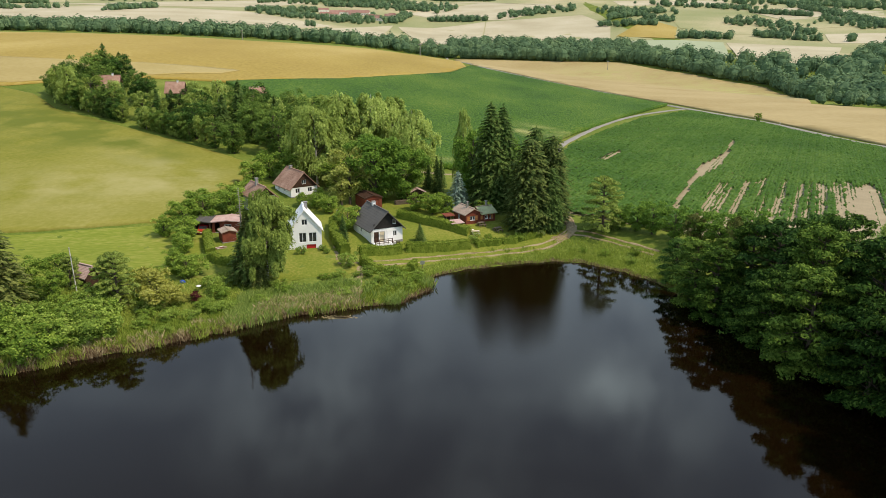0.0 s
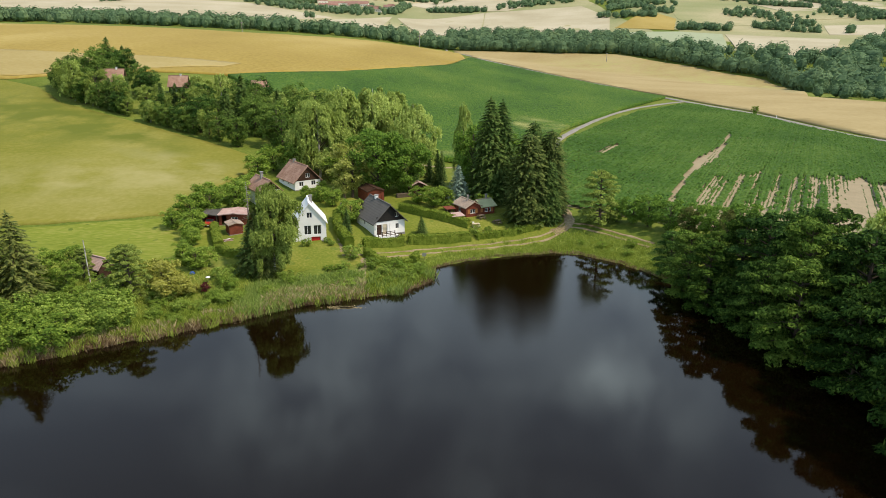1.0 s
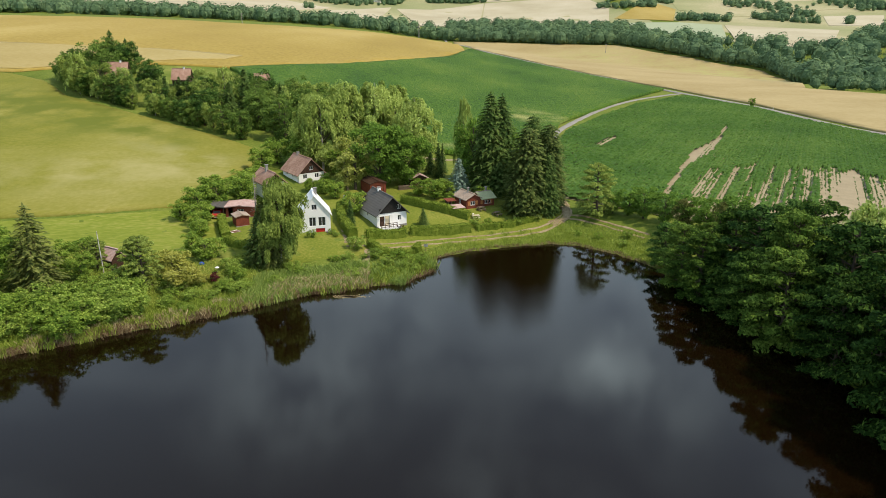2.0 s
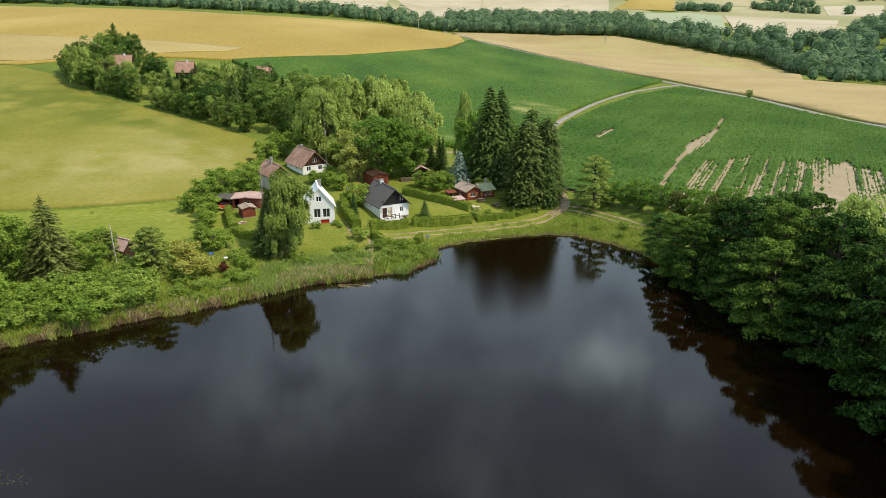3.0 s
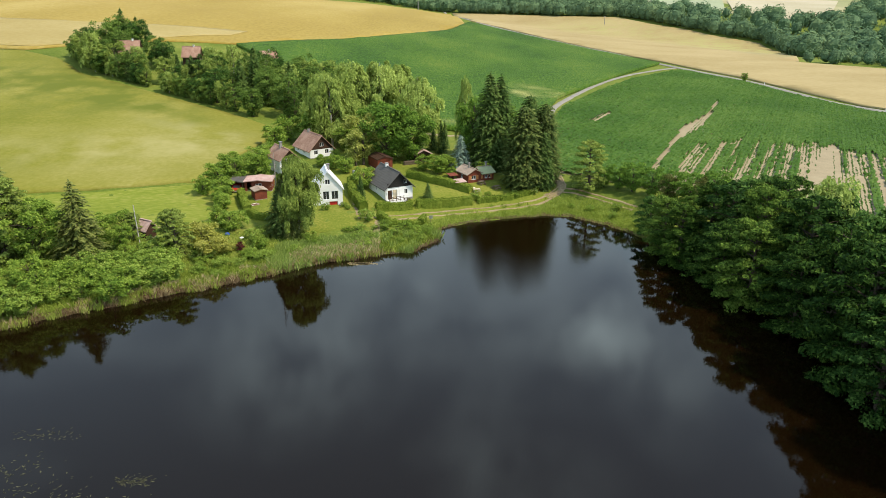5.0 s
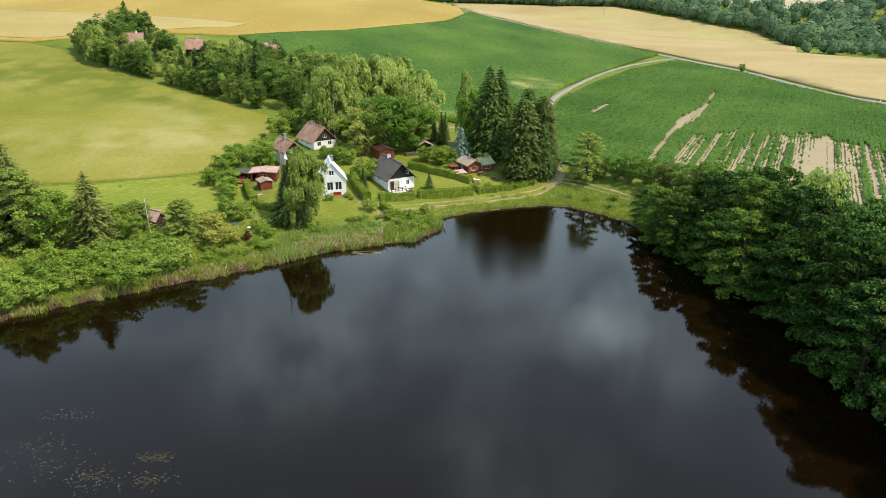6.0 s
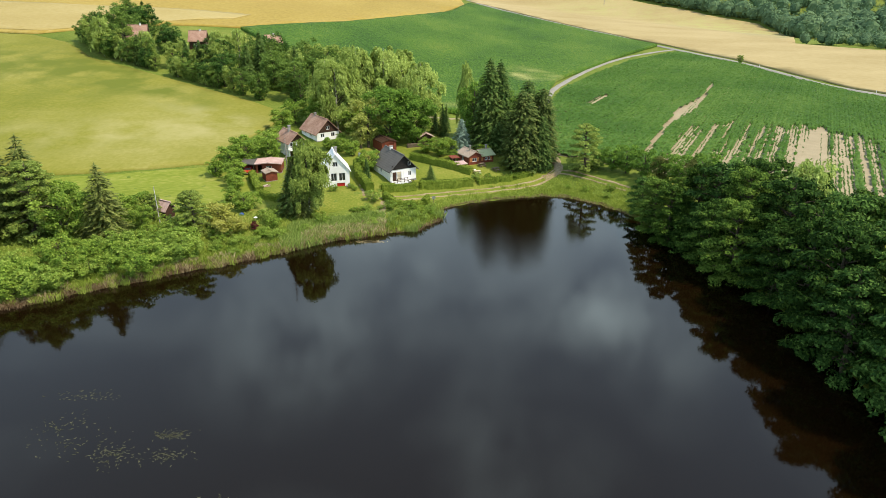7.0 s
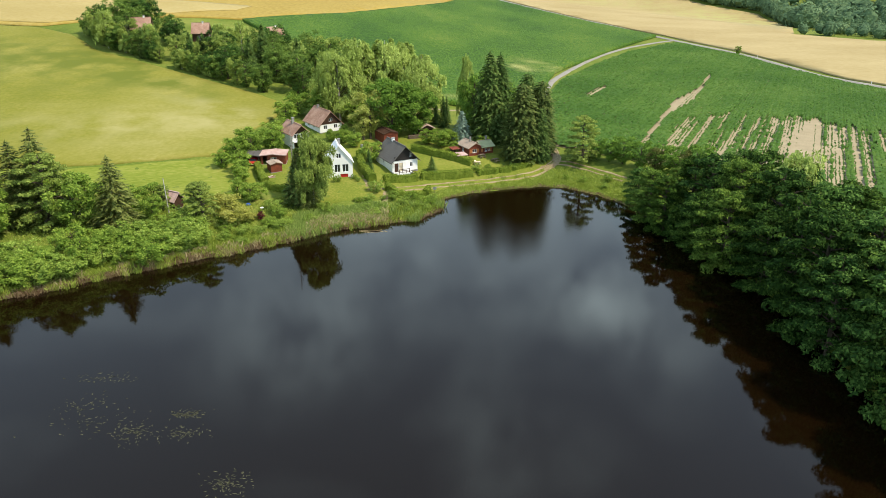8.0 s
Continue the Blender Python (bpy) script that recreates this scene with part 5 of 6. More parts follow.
def hedge(pts, width, height, label, seed=1, foliage="hedge", rough=0.12):
    """A clipped hedge: an uneven body and leaves all over it."""
    rng = np.random.default_rng(seed)
    line = smooth_line(pts, 0.5)
    base = new("hedge")
    tagged(base, label, "hedge", "garden hedges")
    verts, faces, C, N = [], [], [], []
    for k, (x, y) in enumerate(line):
        ax, ay = line[max(0, k - 1)]
        bx, by = line[min(len(line) - 1, k + 1)]
        d = math.hypot(bx - ax, by - ay)
        px, py = -(by - ay) / d, (bx - ax) / d
        g = float(ground(x, y))
        w, h = width * (1 + rng.normal(0, rough * 0.6)), height * (1 + rng.normal(0, rough * 0.35))
        for o, z in ((-0.5, -0.2), (-0.47, 0.55), (-0.36, 0.93), (0, 1.0), (0.36, 0.93), (0.47, 0.55), (0.5, -0.2)):
            verts.append((x + px * o * w + rng.normal(0, 0.04), y + py * o * w + rng.normal(0, 0.04), g + max(z, 0) * h - (0.2 if z < 0 else 0)))
        if k:
            for j in range(6):
                faces.append((7 * k - 7 + j, 7 * k - 6 + j, 7 * k + 1 + j, 7 * k + j))
        m = int(26 * (height * 2 + width))
        for o in rng.uniform(-1, 1, m):
            if abs(o) < 0.4:
                off, z, n = o / 0.4 * 0.45, 1.0 - 0.12 * abs(o / 0.4) ** 3, (0, 0, 1)
            else:
                s_ = math.copysign(1, o)
                z = 0.95 * (1 - (abs(o) - 0.4) / 0.6)
                off, n = s_ * (0.5 - 0.06 * z), (px * s_, py * s_, 0.35)
            t = rng.uniform(-0.3, 0.3)
            C.append((x + px * off * w - py * t + rng.normal(0, 0.04), y + py * off * w + px * t + rng.normal(0, 0.04), g + z * h + rng.normal(0, 0.04)))
            N.append(n)
    n = len(verts)
    faces += [(0, 1, 2, 3, 4, 5, 6), tuple(range(n - 1, n - 8, -1))]
    new("body", mesh_of("body", verts, faces, M[foliage])).parent = base
    v, q = leaves(rng, np.array(C), np.array(N, float), 0.17, 1.5, 0.55)
    new("foliage", mesh_of("foliage", v, q, M[foliage])).parent = base
    return base


hedge([(-13.7, 116.3), (-10.3, 118.4), (-7.3, 120.2)], 1.3, 1.5, "long clipped green hedge beside the lane", 1)
hedge([(-6.2, 120.9), (-1, 122.8), (4.6, 124.9)], 1.5, 1.6, "long clipped green hedge beside the lane", 2)
hedge([(6.0, 125.6), (12.5, 128.1), (18.6, 131.6)], 1.2, 1.1, "low loose hedge beside the lane", 3, rough=0.3)
hedge([(-8.5, 138.2), (-3.5, 134.2), (0.6, 131.4), (4.6, 129.6)], 1.7, 1.5, "slanting clipped hedge between two gardens", 4)
hedge([(-20.3, 131.5), (-19.2, 124.2), (-17.4, 118.5), (-16.0, 114.6)], 1.6, 1.9, "tall clipped hedge between the cottages", 5)
hedge([(-41.2, 123.0), (-39.0, 116.8), (-37.1, 111.9)], 1.5, 1.7, "clipped hedge beside the grassy drive", 6)
hedge([(-37.0, 111.3), (-34.5, 108.8), (-31.5, 107.9)], 1.3, 1.3, "clipped hedge beside the grassy drive", 7)
hedge([(-13.0, 112.5), (-11.4, 109.9), (-8.5, 110.3), (-5.6, 111.2)], 1.3, 1.5, "overgrown hedge at the corner of the pond", 8, "hedge", 0.3)
hedge([(-5.1, 111.4), (-4.7, 114.2)], 1.5, 2.0, "overgrown hedge at the corner of the pond", 9, "hedge", 0.2)
hedge([(-46.5, 101.8), (-42.5, 103.2), (-38.5, 104.2)], 1.0, 1.0, "low hedge at the edge of the mown strip", 10, "hedge", 0.25)


def inside(poly, x, y):
    r = np.zeros(np.shape(x), bool)
    for (ax, ay), (bx, by) in zip(poly, poly[1:] + poly[:1]):
        r ^= ((ay > y) != (by > y)) & (x < ax + (y - ay) / ((by - ay) or 1e-9) * (bx - ax))
    return r


# ---- maize: drilled rows with thin and bare patches ----
rng = np.random.default_rng(77)
AL, AC = np.array([0.4475, 0.8943]), np.array([0.8943, -0.4475])
corners = np.array(MAIZE_NEAR, float)
v_lo, v_hi, u_lo, u_hi = (corners @ AC).min(), (corners @ AC).max(), (corners @ AL).min(), (corners @ AL).max()
verts, faces, count = [], [], 0
ROW, STEP = 0.78, 0.55
us = np.arange(u_lo, u_hi, STEP)
for v0 in np.arange(v_lo, v_hi, ROW):
    x, y = AL[0] * us + AC[0] * v0, AL[1] * us + AC[1] * v0
    ok = inside(MAIZE_NEAR, x, y) & (shore(x, y) > 9) & (x < 150)
    band_ = np.array([noise.noise((u / 60, v0 / 1.3, 0.3)) for u in us])
    wave = np.array([noise.noise((u / 30, v0 / 0.9, 5.3)) for u in us])
    tuft = np.array([noise.noise((u / 2.5, v0 * 3.1, 9.1)) for u in us])
    # how bare: streaks in the west, a wide bald patch, then thin rows again
    bald = float(np.interp(v0, [-21, -17, -4, 4, 8, 10, 16, 18.5, 21, 26, 34, 38], [-1, 0.02, 0.12, 0.2, 0.3, 0.62, 0.64, 0.42, 0.18, -0.02, -0.15, -1]))
    top = float(np.interp(v0, [-20, -10, 0, 10, 20, 34], [196, 204, 209, 207, 203, 196])) + 7 * noise.noise((v0 / 1.7, 4.4, 0))
    thin = np.where(us < top, -1.4 + (1.4 + bald) * ease((top - us) / (7 if v0 > 7 else 12)), -1.4)
    lane = -23.4 + 0.9 * np.sin(us / 17)
    thin = np.where((abs(v0 - lane) < 0.7 + 1.7 * ease(1 - abs(us - 212) / 26)) & (us > 150) & (us < 272), 0.75, thin)
    thin = np.where((abs(v0 + 51.5) < 1.6) & (us > 205) & (us < 226), 0.35, thin)
    short = thin + 0.95 * band_ + 0.5 * wave + 0.42 * tuft
    h = (0.8 + 0.15 * wave + rng.normal(0, 0.09, us.shape)) * (1 - 0.7 * ease((short + 0.1) / 0.3)) * (short + rng.normal(0, 0.12, us.shape) < 0.62)
    grow = ok & (h > 0.08)
    g = ground(x, y)
    jit = rng.normal(0, 0.1, (3, len(us)))
    prev = -1
    for k in np.nonzero(grow)[0]:
        xs, ys = x[k] + AC[0] * jit[0, k], y[k] + AC[1] * jit[0, k]
        w = (0.05 + 0.5 * h[k]) * (1 + 0.25 * ((k * 7) % 3 - 1))
        verts += [(xs - AC[0] * w, ys - AC[1] * w, g[k] + h[k] * ((0.86 if h[k] > 0.5 else 0.25) + jit[2, k])), (xs, ys, g[k] + h[k] * (1 + jit[1, k])), (xs + AC[0] * w, ys + AC[1] * w, g[k] + h[k] * ((0.86 if h[k] > 0.5 else 0.25) - jit[2, k]))]
        if prev == k - 1:
            faces += [(count - 3, count - 2, count + 1, count), (count - 2, count - 1, count + 2, count + 1)]
        prev = k
        count += 3
tagged(new("maize_rows", mesh_of("maize_rows", verts, faces, M["maize"])), "green maize in drilled rows with thin bare patches", "maize", kind="stuff")

# ---- reeds, sedges and rough grass on the banks ----


def blades(name, spots, heights, width, material, label, lean=0.3, seed=3, category="reeds"):
    rng = np.random.default_rng(seed)
    p = np.array(spots)
    n = len(p)
    a = rng.uniform(0, 2 * math.pi, n)
    dx, dy = np.cos(a) * width / 2, np.sin(a) * width / 2
    h = heights * rng.uniform(0.6, 1.2, n)
    tip = rng.normal(0, lean, (n, 2)) * h[:, None]
    g = np.maximum(ground(p[:, 0], p[:, 1]), -0.3)
    v = np.stack([np.stack([p[:, 0] - dx, p[:, 1] - dy, g], -1), np.stack([p[:, 0] + dx, p[:, 1] + dy, g], -1),
                  np.stack([p[:, 0] + dx * 0.7 + tip[:, 0] * 0.4, p[:, 1] + dy * 0.7 + tip[:, 1] * 0.4, g + h * 0.65], -1),
                  np.stack([p[:, 0] + tip[:, 0], p[:, 1] + tip[:, 1], g + h], -1)], 1).reshape(-1, 3)
    return tagged(new(name, mesh_of(name, v, np.arange(4 * n).reshape(-1, 4), material)), label, category, kind="stuff")


def band(n, x0, x1, y0, y1, d0, d1, seed):
    """Random places whose distance from the water lies between d0 and d1."""
    r = np.random.default_rng(seed)
    out = np.zeros((0, 2))
    while len(out) < n:
        p = np.stack([r.uniform(x0, x1, 6 * n), r.uniform(y0, y1, 6 * n)], -1)
        d = shore(p[:, 0], p[:, 1]) + np.array([noise.noise((q[0] / 3, q[1] / 3, 0)) for q in p]) * 0.9
        out = np.concatenate([out, p[(d > d0) & (d < d1)]])
    return out[:n]


blades("dry_reeds", band(8000, -90, -15, 40, 101, -0.7, 0.9, 1), 0.7, 0.085, M["brownreed"], "dead brown reeds at the water's edge", 0.4, 1)
blades("reeds", band(17000, -90, -11, 40, 104, 0.3, 4.5, 2), 0.7, 0.075, M["reed"], "rough green sedge on the bank", 0.35, 2)
blades("reeds", band(12000, -29, -12.5, 88, 107, 0.4, 6.5, 3), 1.2, 0.06, M["tallreed"], "tall green reed bed beside the pond", 0.25, 3)
blades("dry_reeds", band(2400, -26, -12, 91, 104, 0.0, 3.0, 8), 1.3, 0.10, M["straw"], "dry straw-coloured reeds among the green", 0.3, 8)
blades("dry_reeds", band(2600, -10, 40, 98, 124, -0.5, 0.35, 11), 0.4, 0.09, M["brownreed"], "low brown reeds and mud at the water's edge", 0.5, 11)
blades("bank_grass", band(9000, -3, 40, 98, 128, -0.1, 3.2, 4), 0.32, 0.07, M["reed"], "long grass on the edge of the lane", 0.5, 4)
blades("bank_grass", band(5000, 20, 42, 100, 130, 1.0, 9.0, 5), 0.35, 0.08, M["reed"], "long rough grass beside the fork of the lane", 0.5, 5)
blades("bank_grass", band(10000, -60, -25, 84, 108, 3.0, 14.0, 6), 0.42, 0.08, M["reed"], "long rough grass above the reeds", 0.5, 6)
blades("bank_grass", band(10000, -95, -44, 48, 104, 8.0, 24.0, 9), 0.45, 0.09, M["reed"], "long rough grass between the shrubs and the meadow", 0.5, 9)
blades("bank_grass", band(2500, -12, -1, 98, 114, -0.2, 5.0, 7), 0.8, 0.12, M["reed"], "long grass at the corner of the pond", 0.4, 7)



def tufts(name, n, per, x0, x1, y0, y1, d0, d1, height, material, label, seed):
    """Blades standing in clumps."""
    r = np.random.default_rng(seed)
    spots = np.repeat(band(n, x0, x1, y0, y1, d0, d1, seed), per, 0) + r.normal(0, 0.42, (n * per, 2))
    return blades(name, spots, height * 0.85, 0.06, material, label, 0.24, seed)


tufts("reeds", 130, 46, -90, -12, 40, 103, -0.9, 1.6, 1.15, M["reed"], "clumps of green sedge standing out into the water", 21)
tufts("reeds", 60, 46, -30, -2, 88, 112, -0.8, 4.5, 1.5, M["tallreed"], "clumps of tall reed beside the pond", 22)
tufts("dry_reeds", 55, 40, -60, -12, 70, 103, -0.7, 2.4, 1.2, M["straw"], "clumps of dry straw-coloured reed", 23)
tufts("dry_reeds", 70, 40, -90, -2, 40, 112, -0.8, 0.6, 0.8, M["brownreed"], "clumps of dead brown reed in the shallows", 24)
tufts("bank_grass", 110, 36, 0, 38, 108, 128, 0.2, 5.5, 0.6, M["reed"], "tussocks of long grass beside the lane", 25)

# ---- floating weed and rubbish on the water ----
rng = np.random.default_rng(9)


def weed(spots, material, label, size=0.22):
    C = np.concatenate([np.stack([rng.normal(x, rx, n), rng.normal(y, ry, n), rng.uniform(0.004, 0.015, n)], -1) for x, y, rx, ry, n in spots])
    v, q = leaves(rng, C, np.tile([0.0, 0, 1], (len(C), 1)), size, 2.2, 0.03)
    v[:, 2] = 0.006
    tagged(new("water_weed", mesh_of("water_weed", v, q, material)), label, "water plants", kind="stuff")


weed([(-34.3, 35.3, 1.3, 0.9, 110), (-29.8, 38.8, 1.0, 0.4, 90), (-28.9, 35.3, 1.2, 0.6, 70), (-41.8, 40.2, 1.6, 1.2, 60), (-41.5, 46, 1.6, 0.6, 60), (-22.4, 27.4, 1.2, 1.0, 110), (-38, 37, 2.5, 1.5, 60)],
     shader("pond_weed", [(0.026, 0.027, 0.013), (0.08, 0.077, 0.04)], 1.0, 0.6, 6, island=0.4), "pale green weed floating on the pond", 0.16)
weed([(-14.4, 94.7, 1.0, 0.25, 220)], M["straw"], "raft of dead straw-coloured reed on the water", 0.2)

# ---- woods, hedgerows and the village on the hills ----


def far_wood(spots, label, seed, size=(8, 14), material="hazeleaf", k=70, fine=0.17):
    """Trees too many and far to count: for each a lumpy body with leaf clumps standing off it, in one mesh."""
    r = np.random.default_rng(seed)
    C, N, S, BV, BF = [], [], [], [], []
    ring = np.array([(math.cos(a) * math.cos(b), math.sin(a) * math.cos(b), math.sin(b)) for b in (-1.1, -0.3, 0.5, 1.15) for a in np.arange(7) * 2 * math.pi / 7])
    cell = [(7 * p + q, 7 * p + (q + 1) % 7, 7 * p + 7 + (q + 1) % 7, 7 * p + 7 + q) for p in range(3) for q in range(7)] + [tuple(range(21, 28))]
    for x, y in spots:
        h = r.uniform(*size)
        w = h * r.uniform(0.4, 0.56)
        shape, mid = np.array([w, w, 0.52 * h]), np.array([x, y, float(ground(x, y)) + 0.46 * h])
        BF += [tuple(len(BV) + q for q in f) for f in cell]
        BV += list(ring * shape * r.uniform(0.72, 0.95, (28, 1)) + mid)
        d = r.normal(0, 1, (k, 3))
        d[:, 2] = np.where(d[:, 2] < -0.8, -d[:, 2], d[:, 2])
        d /= np.linalg.norm(d, axis=1)[:, None]
        lump = 1 + 0.2 * np.sin(d[:, :1] * 5 + x) * np.sin(d[:, 1:2] * 5 + y) + 0.1 * np.sin(d[:, 2:] * 7 + x * 3)
        C.append(d * shape * lump + mid), N.append(d + np.array([0, 0, 0.3])), S.append(np.full(k, h * fine))
    C, N, S = np.concatenate(C), np.concatenate(N), np.concatenate(S)
    v, q = leaves(r, C, N, 1.0, 1.2, 0.22)
    c3 = np.repeat(v.reshape(-1, 3, 3).mean(1), 3, 0)
    v = c3 + (v - c3) * np.repeat(S, 3)[:, None]
    faces = [tuple(f) for f in q] + [tuple(i + len(v) for i in f) for f in BF]
    tagged(new("far_wood", mesh_of("far_wood", list(v) + BV, faces, M[material])), label, "wood", kind="stuff")


def hem(line, gap, seed):
    """Places along a wood's edge."""
    r = random.Random(seed)
    return [(x + r.uniform(-2, 2), y + r.uniform(-1, 3)) for x, y in smooth_line(line, gap)]


def scatter(poly, n, seed):
    r = np.random.default_rng(seed)
    p = np.array(poly, float)
    out = []
    while len(out) < n:
        q = r.uniform(p.min(0), p.max(0), (n * 4, 2))
        out += list(q[inside(poly, q[:, 0], q[:, 1])])
    return out[:n]


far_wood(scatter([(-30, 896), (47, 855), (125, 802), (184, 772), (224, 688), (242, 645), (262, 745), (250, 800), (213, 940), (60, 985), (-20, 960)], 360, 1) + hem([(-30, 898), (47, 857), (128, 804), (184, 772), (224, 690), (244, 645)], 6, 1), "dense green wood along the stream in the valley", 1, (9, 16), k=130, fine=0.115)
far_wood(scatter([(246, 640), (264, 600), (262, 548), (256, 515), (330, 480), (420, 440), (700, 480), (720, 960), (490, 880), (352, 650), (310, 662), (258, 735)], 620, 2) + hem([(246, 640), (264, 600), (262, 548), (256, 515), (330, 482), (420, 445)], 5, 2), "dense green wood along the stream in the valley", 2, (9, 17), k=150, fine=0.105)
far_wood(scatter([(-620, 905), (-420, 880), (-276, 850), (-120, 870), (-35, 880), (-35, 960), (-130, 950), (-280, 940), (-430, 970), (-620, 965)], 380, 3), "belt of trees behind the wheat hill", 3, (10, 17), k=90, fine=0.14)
far_wood(scatter([(200, 402), (232, 384), (330, 352), (400, 372), (300, 415), (240, 425)], 110, 4), "low thicket at the edge of the pale wheat", 4, (5, 8.5), k=150, fine=0.105)
ROWS = [(-787, 1360, -700, 1387), (-585, 1311, -544, 1459), (-366, 1435, -249, 1495), (-326, 1398, -181, 1313), (-251, 1654, -157, 1690), (-160, 1723, -32, 1677), (-181, 1313, -113, 1443),
        (-99, 1388, -75, 1546), (-29, 1499, 80, 1468), (126, 1500, 264, 1603), (270, 1261, 335, 1246), (294, 1354, 361, 1426), (301, 1495, 453, 1486)]
ROWS += [(355, 1358, 389, 1303), (328, 1065, 396, 1058), (486, 1306, 551, 1213), (450, 1093, 507, 1026), (508, 1153, 542, 1117), (462, 1682, 633, 1583), (597, 1490, 664, 1400), (763, 1638, 688, 1189),
         (660, 1327, 680, 1175), (-43, 2209, 121, 1976), (790, 1909, 982, 1709), (-306, 1841, -127, 2006), (-924, 1599, -827, 1616)]
r2 = random.Random(12)
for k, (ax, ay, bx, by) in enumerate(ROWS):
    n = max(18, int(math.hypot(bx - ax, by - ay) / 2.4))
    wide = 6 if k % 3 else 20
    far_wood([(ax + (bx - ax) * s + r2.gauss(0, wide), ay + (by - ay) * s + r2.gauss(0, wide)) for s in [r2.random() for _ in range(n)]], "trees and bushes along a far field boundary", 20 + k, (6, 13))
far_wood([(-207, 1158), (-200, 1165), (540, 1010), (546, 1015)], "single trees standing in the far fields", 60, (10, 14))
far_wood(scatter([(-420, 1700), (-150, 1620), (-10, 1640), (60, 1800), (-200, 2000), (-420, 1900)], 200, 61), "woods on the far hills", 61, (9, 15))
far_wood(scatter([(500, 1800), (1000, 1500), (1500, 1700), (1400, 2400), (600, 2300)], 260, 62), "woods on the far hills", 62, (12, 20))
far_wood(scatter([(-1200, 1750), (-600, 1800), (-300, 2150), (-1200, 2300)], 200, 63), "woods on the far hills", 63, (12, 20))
for k in range(24):
    x, y = r2.uniform(-245, -60), 0
    y = 1455 + (x + 150) * 0.25 + r2.uniform(-55, 60)
    a, w, l, h = r2.uniform(-30, 30), r2.uniform(8, 11), r2.uniform(10, 22), r2.uniform(3.5, 5.5)
    hs = thing("village_house", x, y, gz(x, y), a, "far village house with pale walls and red roof", "house", "village houses")
    part("wall", box(0, l, 0, w, -2, h), M["farwall"], hs)
    bm = bmesh.new()
    f = [bm.verts.new(p) for p in ((-0.5, -0.5, h), (l + 0.5, -0.5, h), (l + 0.5, w + 0.5, h), (-0.5, w + 0.5, h), (-0.5, w / 2, h + 4), (l + 0.5, w / 2, h + 4))]
    for q in ((0, 1, 5, 4), (2, 3, 4, 5), (0, 4, 3), (1, 2, 5), (3, 2, 1, 0)):
        bm.faces.new([f[i] for i in q])
    part("roof", bm, M["farroof"], hs)
    for j in range(3):
        part("window", box(l * (0.2 + 0.28 * j), l * (0.2 + 0.28 * j) + 1.2, -0.05, -0.01, 1.2, 2.7), M["slate"], hs)

# ---- small things ----


def turned(profile, sides=12):
    """A round body from radius and height pairs."""
    bm = bmesh.new()
    rings = [[bm.verts.new((r * math.cos(2 * math.pi * k / sides), r * math.sin(2 * math.pi * k / sides), z)) for k in range(sides)] for r, z in profile]
    for a, b in zip(rings, rings[1:]):
        for k in range(sides):
            bm.faces.new([a[k], a[(k + 1) % sides], b[(k + 1) % sides], b[k]])
    bm.faces.new(rings[0][::-1]), bm.faces.new(rings[-1])
    return bm


def car(x, y, turn):
    c = thing("car", x, y, gz(x, y) + 0.05, turn, "small red car parked under the carport", "car")
    bm = bmesh.new()
    side = [(-0.0, 0.35), (0.0, 0.75), (0.9, 0.88), (1.5, 1.4), (3.0, 1.42), (3.7, 0.95), (3.95, 0.9), (3.95, 0.35)]
    a, b = [bm.verts.new((-0.8, y_, z)) for y_, z in side], [bm.verts.new((0.8, y_, z)) for y_, z in side]
    n = len(side)
    for k in range(n):
        bm.faces.new([a[k], a[(k + 1) % n], b[(k + 1) % n], b[k]])
    bm.faces.new(a[::-1]), bm.faces.new(b)
    bmesh.ops.bevel(bm, geom=bm.edges[:], offset=0.06, segments=2, affect="EDGES")
    bmesh.ops.recalc_face_normals(bm, faces=bm.faces[:])
    part("body", bm, M["redpaint"], c)
    w = part("windscreen", box(-0.66, 0.66, 0, 0.02, 0, 0.6), M["slate"], c)
    w.matrix_local = pose(0, 0.93, 0.93, -49)
    for k in (-0.62, 0.42):
        part("headlight", box(k, k + 0.2, -0.06, 0.02, 0.58, 0.7), M["whitemetal"], c)
    part("number_plate", box(-0.26, 0.26, -0.06, -0.02, 0.42, 0.53), M["white"], c)
    for sx in (-0.75, 0.75):
        for yy in (0.7, 3.1):
            wh = part("wheel", turned([(0.2, -0.09), (0.31, -0.09), (0.31, 0.09), (0.2, 0.09)]), M["rubber"], c)
            wh.matrix_local = pose(sx, yy, 0.31, 0, 90, 0)
            part("rim", turned([(0.12, -0.1), (0.19, -0.1), (0.19, 0.1), (0.12, 0.1)]), M["steel"], wh)
    return c


car(-42.7, 124.6, 4)


def garden_table(x, y, turn, label, material="timber"):
    t = thing("garden_table", x, y, gz(x, y) + 0.04, turn, label, "table")
    part("tabletop", box(-0.7, 0.7, -0.4, 0.4, 0.68, 0.75), M[material], t)
    for a in (-0.6, 0.5):
        for b in (-0.3, 0.2):
            part("leg", box(a, a + 0.1, b, b + 0.1, 0, 0.68), M[material], t)
    for b in (-0.85, 0.6):
        part("bench", box(-0.7, 0.7, b, b + 0.25, 0.4, 0.46), M[material], t)
        for a in (-0.55, 0.45):
            part("bench_leg", box(a, a + 0.1, b + 0.05, b + 0.2, 0, 0.4), M[material], t)
    return t


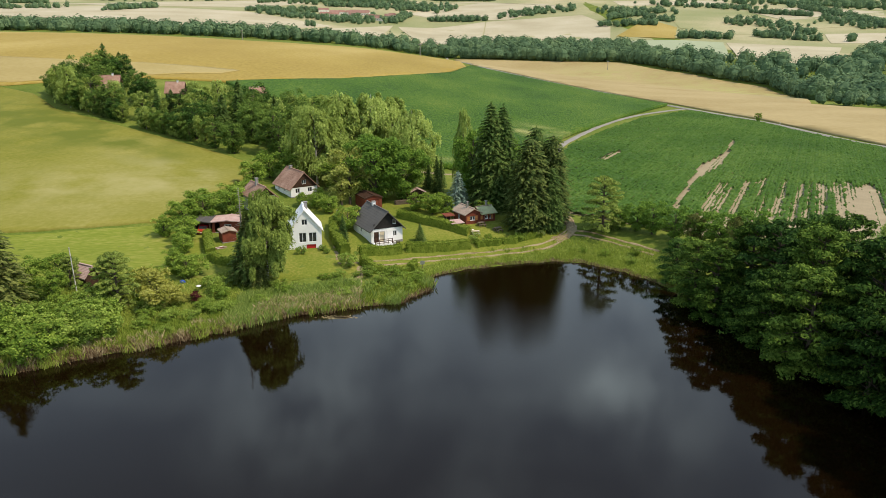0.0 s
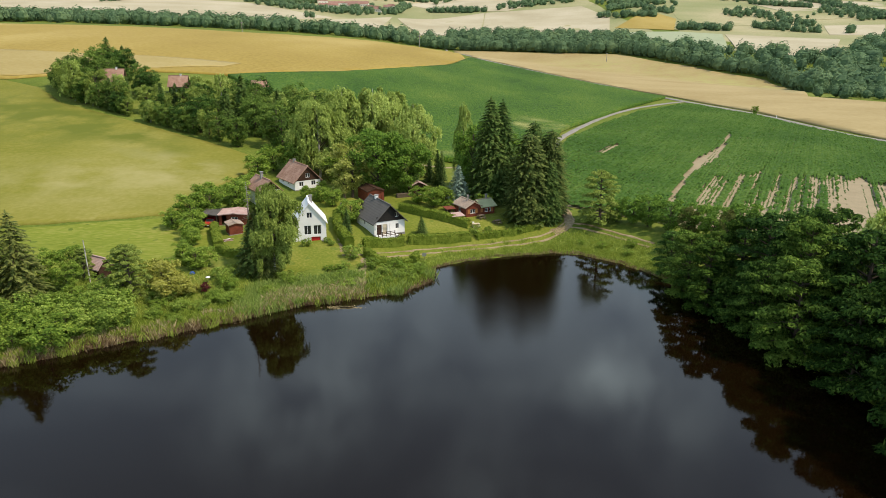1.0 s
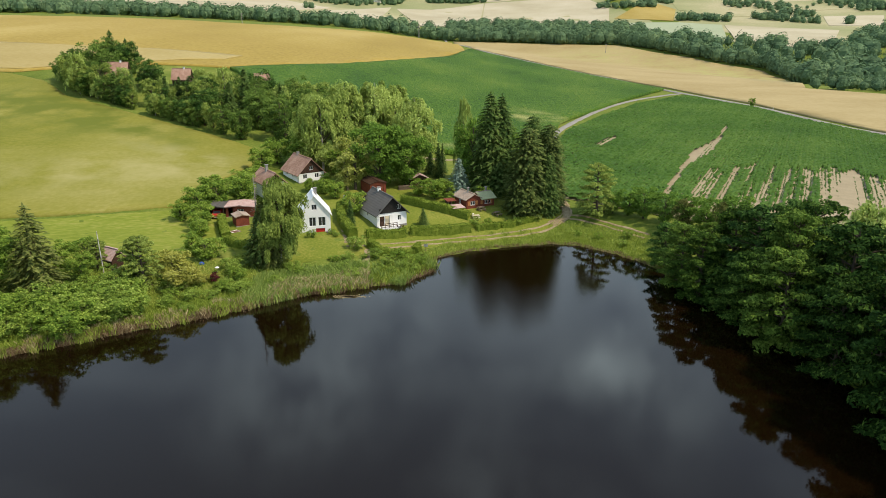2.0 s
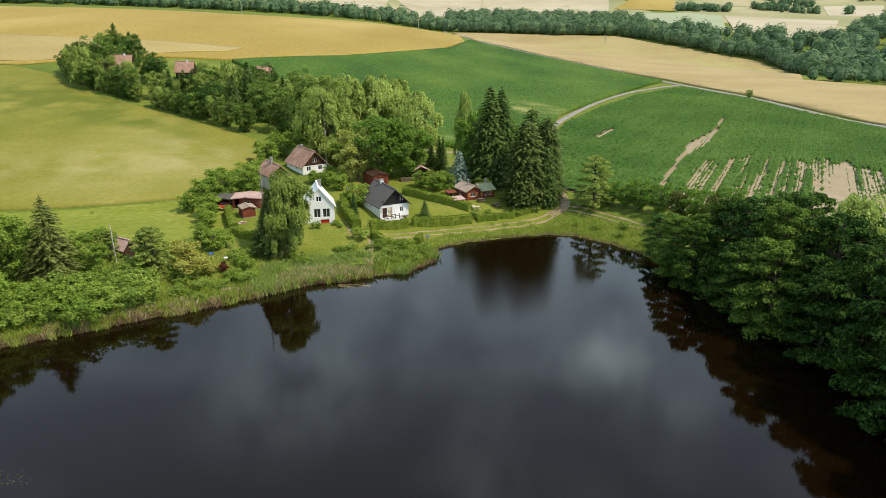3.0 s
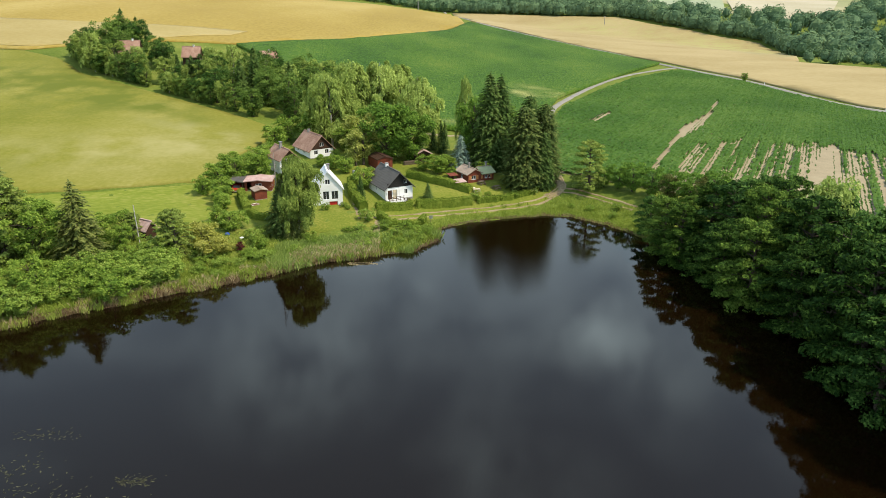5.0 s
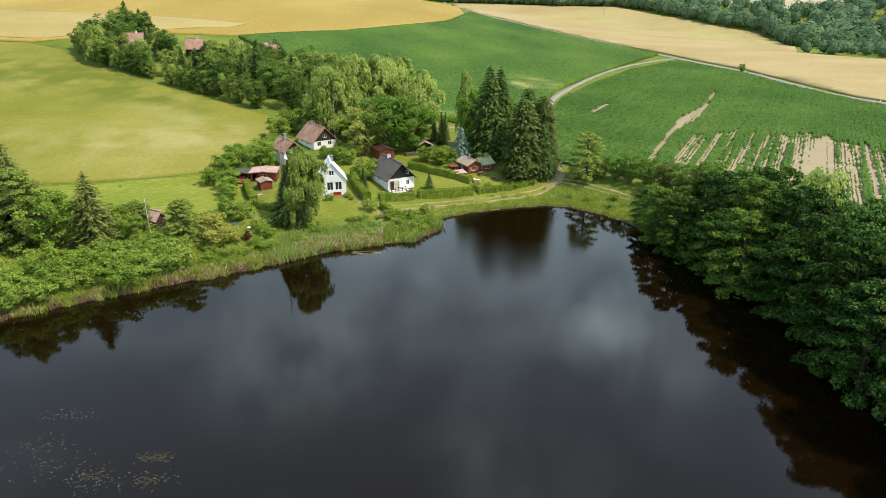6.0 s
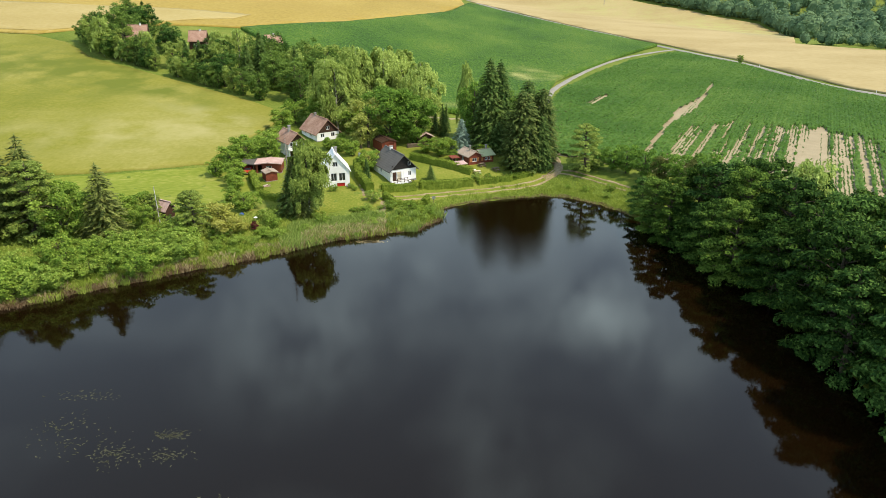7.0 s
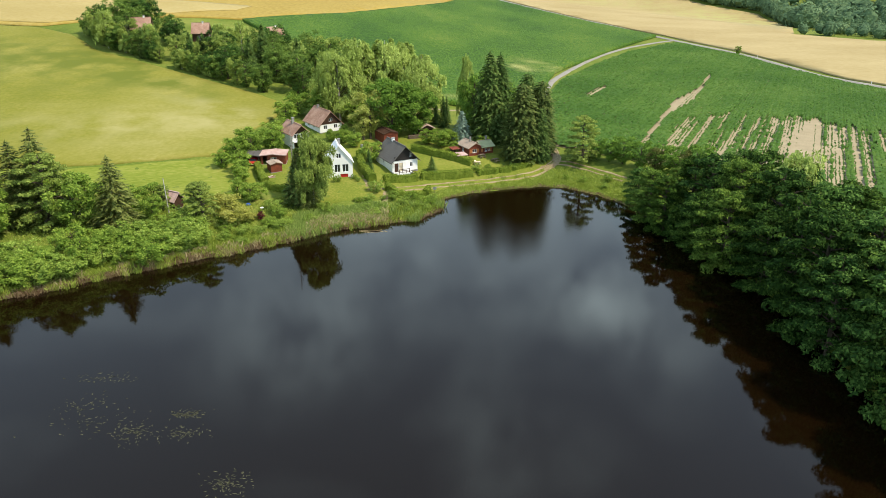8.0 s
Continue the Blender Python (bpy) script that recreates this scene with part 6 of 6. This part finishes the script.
garden_table(6.0, 129.6, 10, "pale wooden picnic table on the lawn", "cream")
garden_table(10.2, 131.9, 40, "dark wooden picnic table on the lawn")
garden_table(7.2, 133.6, 28, "wooden table in front of the cabin")
for x, y in ((7.4, 127.2), (5.5, 130.6)):
    st = thing("stool", x, y, gz(x, y) + 0.04, 0, "small pale garden stool on the lawn", "stool")
    part("seat", turned([(0.2, 0.38), (0.24, 0.41), (0.24, 0.45), (0.1, 0.46)]), M["white"], st)
    for k in range(3):
        part("leg", box(0.1 * math.cos(2.1 * k) - 0.02, 0.1 * math.cos(2.1 * k) + 0.02, 0.1 * math.sin(2.1 * k) - 0.02, 0.1 * math.sin(2.1 * k) + 0.02, 0, 0.38), M["timber"], st)


def shelter(x, y, turn, w, l, h, material, label):
    s = thing("shelter", x, y, gz(x, y) + 0.03, turn, label, "shelter")
    for a in (0.05, w - 0.15):
        for b in (0.05, l - 0.15):
            part("post", box(a, a + 0.1, b, b + 0.1, -0.2, h), M["timber"], s)
    r = part("roof", box(-0.25, w + 0.25, -0.3, l + 0.3, 0, 0.06), M[material], s)
    r.matrix_local = pose(0, 0, h, 5, 0, 0)
    part("back_wall", box(0.05, w - 0.05, l - 0.04, l, 0, h - 0.1), M["brownwood"], s)
    part("side_wall", box(0.0, 0.04, 0.16, l - 0.16, 0, h - 0.1), M["brownwood"], s)
    return s


shelter(1.7, 130.2, 25, 2.2, 1.8, 1.5, "pinkroof", "low open shelter with faded pink sheet roof")
shelter(0.6, 133.6, 25, 1.5, 1.4, 1.6, "redwood", "small play shelter with a red board roof")
ch = thing("wood_pile", -9.9, 147.6, gz(-10, 147.6), 20, "stack of split firewood beside the shed", "wood pile")
for k in range(4):
    for j in range(14):
        lg = part("log", turned([(0.1, 0), (0.12, 0.02), (0.12, 0.98), (0.1, 1.0)], 7), M["timber"], ch)
        lg.matrix_local = pose(0.12 + 0.25 * j + 0.12 * (k % 2), 0, 0.12 + 0.22 * k, -90, 0, 0)


bp = thing("board_pile", -37.4, 117.6, gz(-37.4, 117.6) + 0.03, 30, "untidy pile of red and pale boards beside the drive", "boards")
for k in range(11):
    b = part("board", box(-0.9, 0.9, -0.08, 0.08, 0, 0.04), M[("redwood", "white", "pinkroof", "timber")[k % 4]], bp)
    b.matrix_local = pose(0.25 * math.sin(k * 2.1), -0.5 + 0.17 * (k % 6), 0.05 * (k // 4) + 0.02 * (k % 3), 0, 4 * math.sin(k), 14 * math.sin(k * 1.7))


def pole(x, y, h, label, material="timber", r=0.09, lean=0.0):
    p = thing("pole", x, y, gz(x, y), 0, label, "pole")
    s = part("shaft", turned([(r * 1.2, -0.4), (r, 0.2), (r * 0.7, h)]), M[material], p)
    s.matrix_local = pose(0, 0, 0, 0, lean, 0)
    return p


pole(-50.6, 95.2, 6.6, "bare pale dead trunk standing among the bushes", "birchbark", 0.09, -2)
pw = pole(-27.5, 868, 14, "pale power pole at the wood's edge", "stone", 0.5)
part("crossbar", box(-2, 2, -0.3, 0.3, 12.2, 12.9), M["stone"], pw)
for x, y in ((-170, 640), (160, 735)):
    pw = pole(x, y, 9, "thin power pole in the fields", "stone", 0.3)
    part("crossbar", box(-1, 1, -0.2, 0.2, 8.2, 8.6), M["stone"], pw)
for x, y in ((150, 232), (137, 300)):
    pole(x, y, 1.4, "white marker post beside the road", "white", 0.12)
tr = thing("tarpaulin", -37.9, 100.6, gz(-37.9, 100.6), 20, "blue tarpaulin over garden gear under a tree", "tarpaulin")
bm = bmesh.new()
bmesh.ops.create_icosphere(bm, subdivisions=3, radius=1)
for v in bm.verts:
    v.co = Vector((v.co.x * 0.45, v.co.y * 0.35, max(-0.1, v.co.z) * 0.4)) * (1 + 0.15 * noise.noise(v.co * 2.5))
part("cover", bm, M["blue"], tr)
um = thing("parasol", -34.9, 98.6, gz(-34.9, 98.6), 0, "small white parasol beside the purple shrub", "parasol")
part("shaft", turned([(0.025, 0), (0.025, 1.0)], 8), M["steel"], um)
part("canopy", turned([(0.36, 0.85), (0.35, 0.88), (0.2, 0.97), (0.04, 1.02)], 8), M["white"], um)
rk = thing("stone", -36.9, 85.0, 0.05, 20, "pale grey stone at the water's edge", "stone")
bm = bmesh.new()
bmesh.ops.create_icosphere(bm, subdivisions=2, radius=0.4)
for v in bm.verts:
    v.co = Vector((v.co.x, v.co.y * 0.7, v.co.z * 0.6)) * (1 + 0.3 * noise.noise(v.co * 3))
part("body", bm, M["stone"], rk)
bn = thing("water_butt", -20.6, 139.3, gz(-20.6, 139.3), 0, "grey barrel standing beside the red shed", "barrel")
part("body", turned([(0.26, 0), (0.32, 0.15), (0.34, 0.5), (0.32, 0.85), (0.28, 0.95)], 14), M["steel"], bn)
sg = thing("sign", -3.4, 115.6, gz(-3.4, 115.6), 10, "small pale blue board on a post beside the pond", "sign")
part("post", box(-0.04, 0.04, -0.04, 0.04, -0.2, 1.3), M["timber"], sg)
part("board", box(-0.35, 0.35, -0.07, -0.042, 0.7, 1.3), M["steel"], sg)
jt = thing("jetty", 3.2, 117.6, 0.1, 24, "short pale plank at the water's edge", "plank")
part("plank", box(0, 2.2, -0.2, 0.2, 0, 0.08), M["timber"], jt)
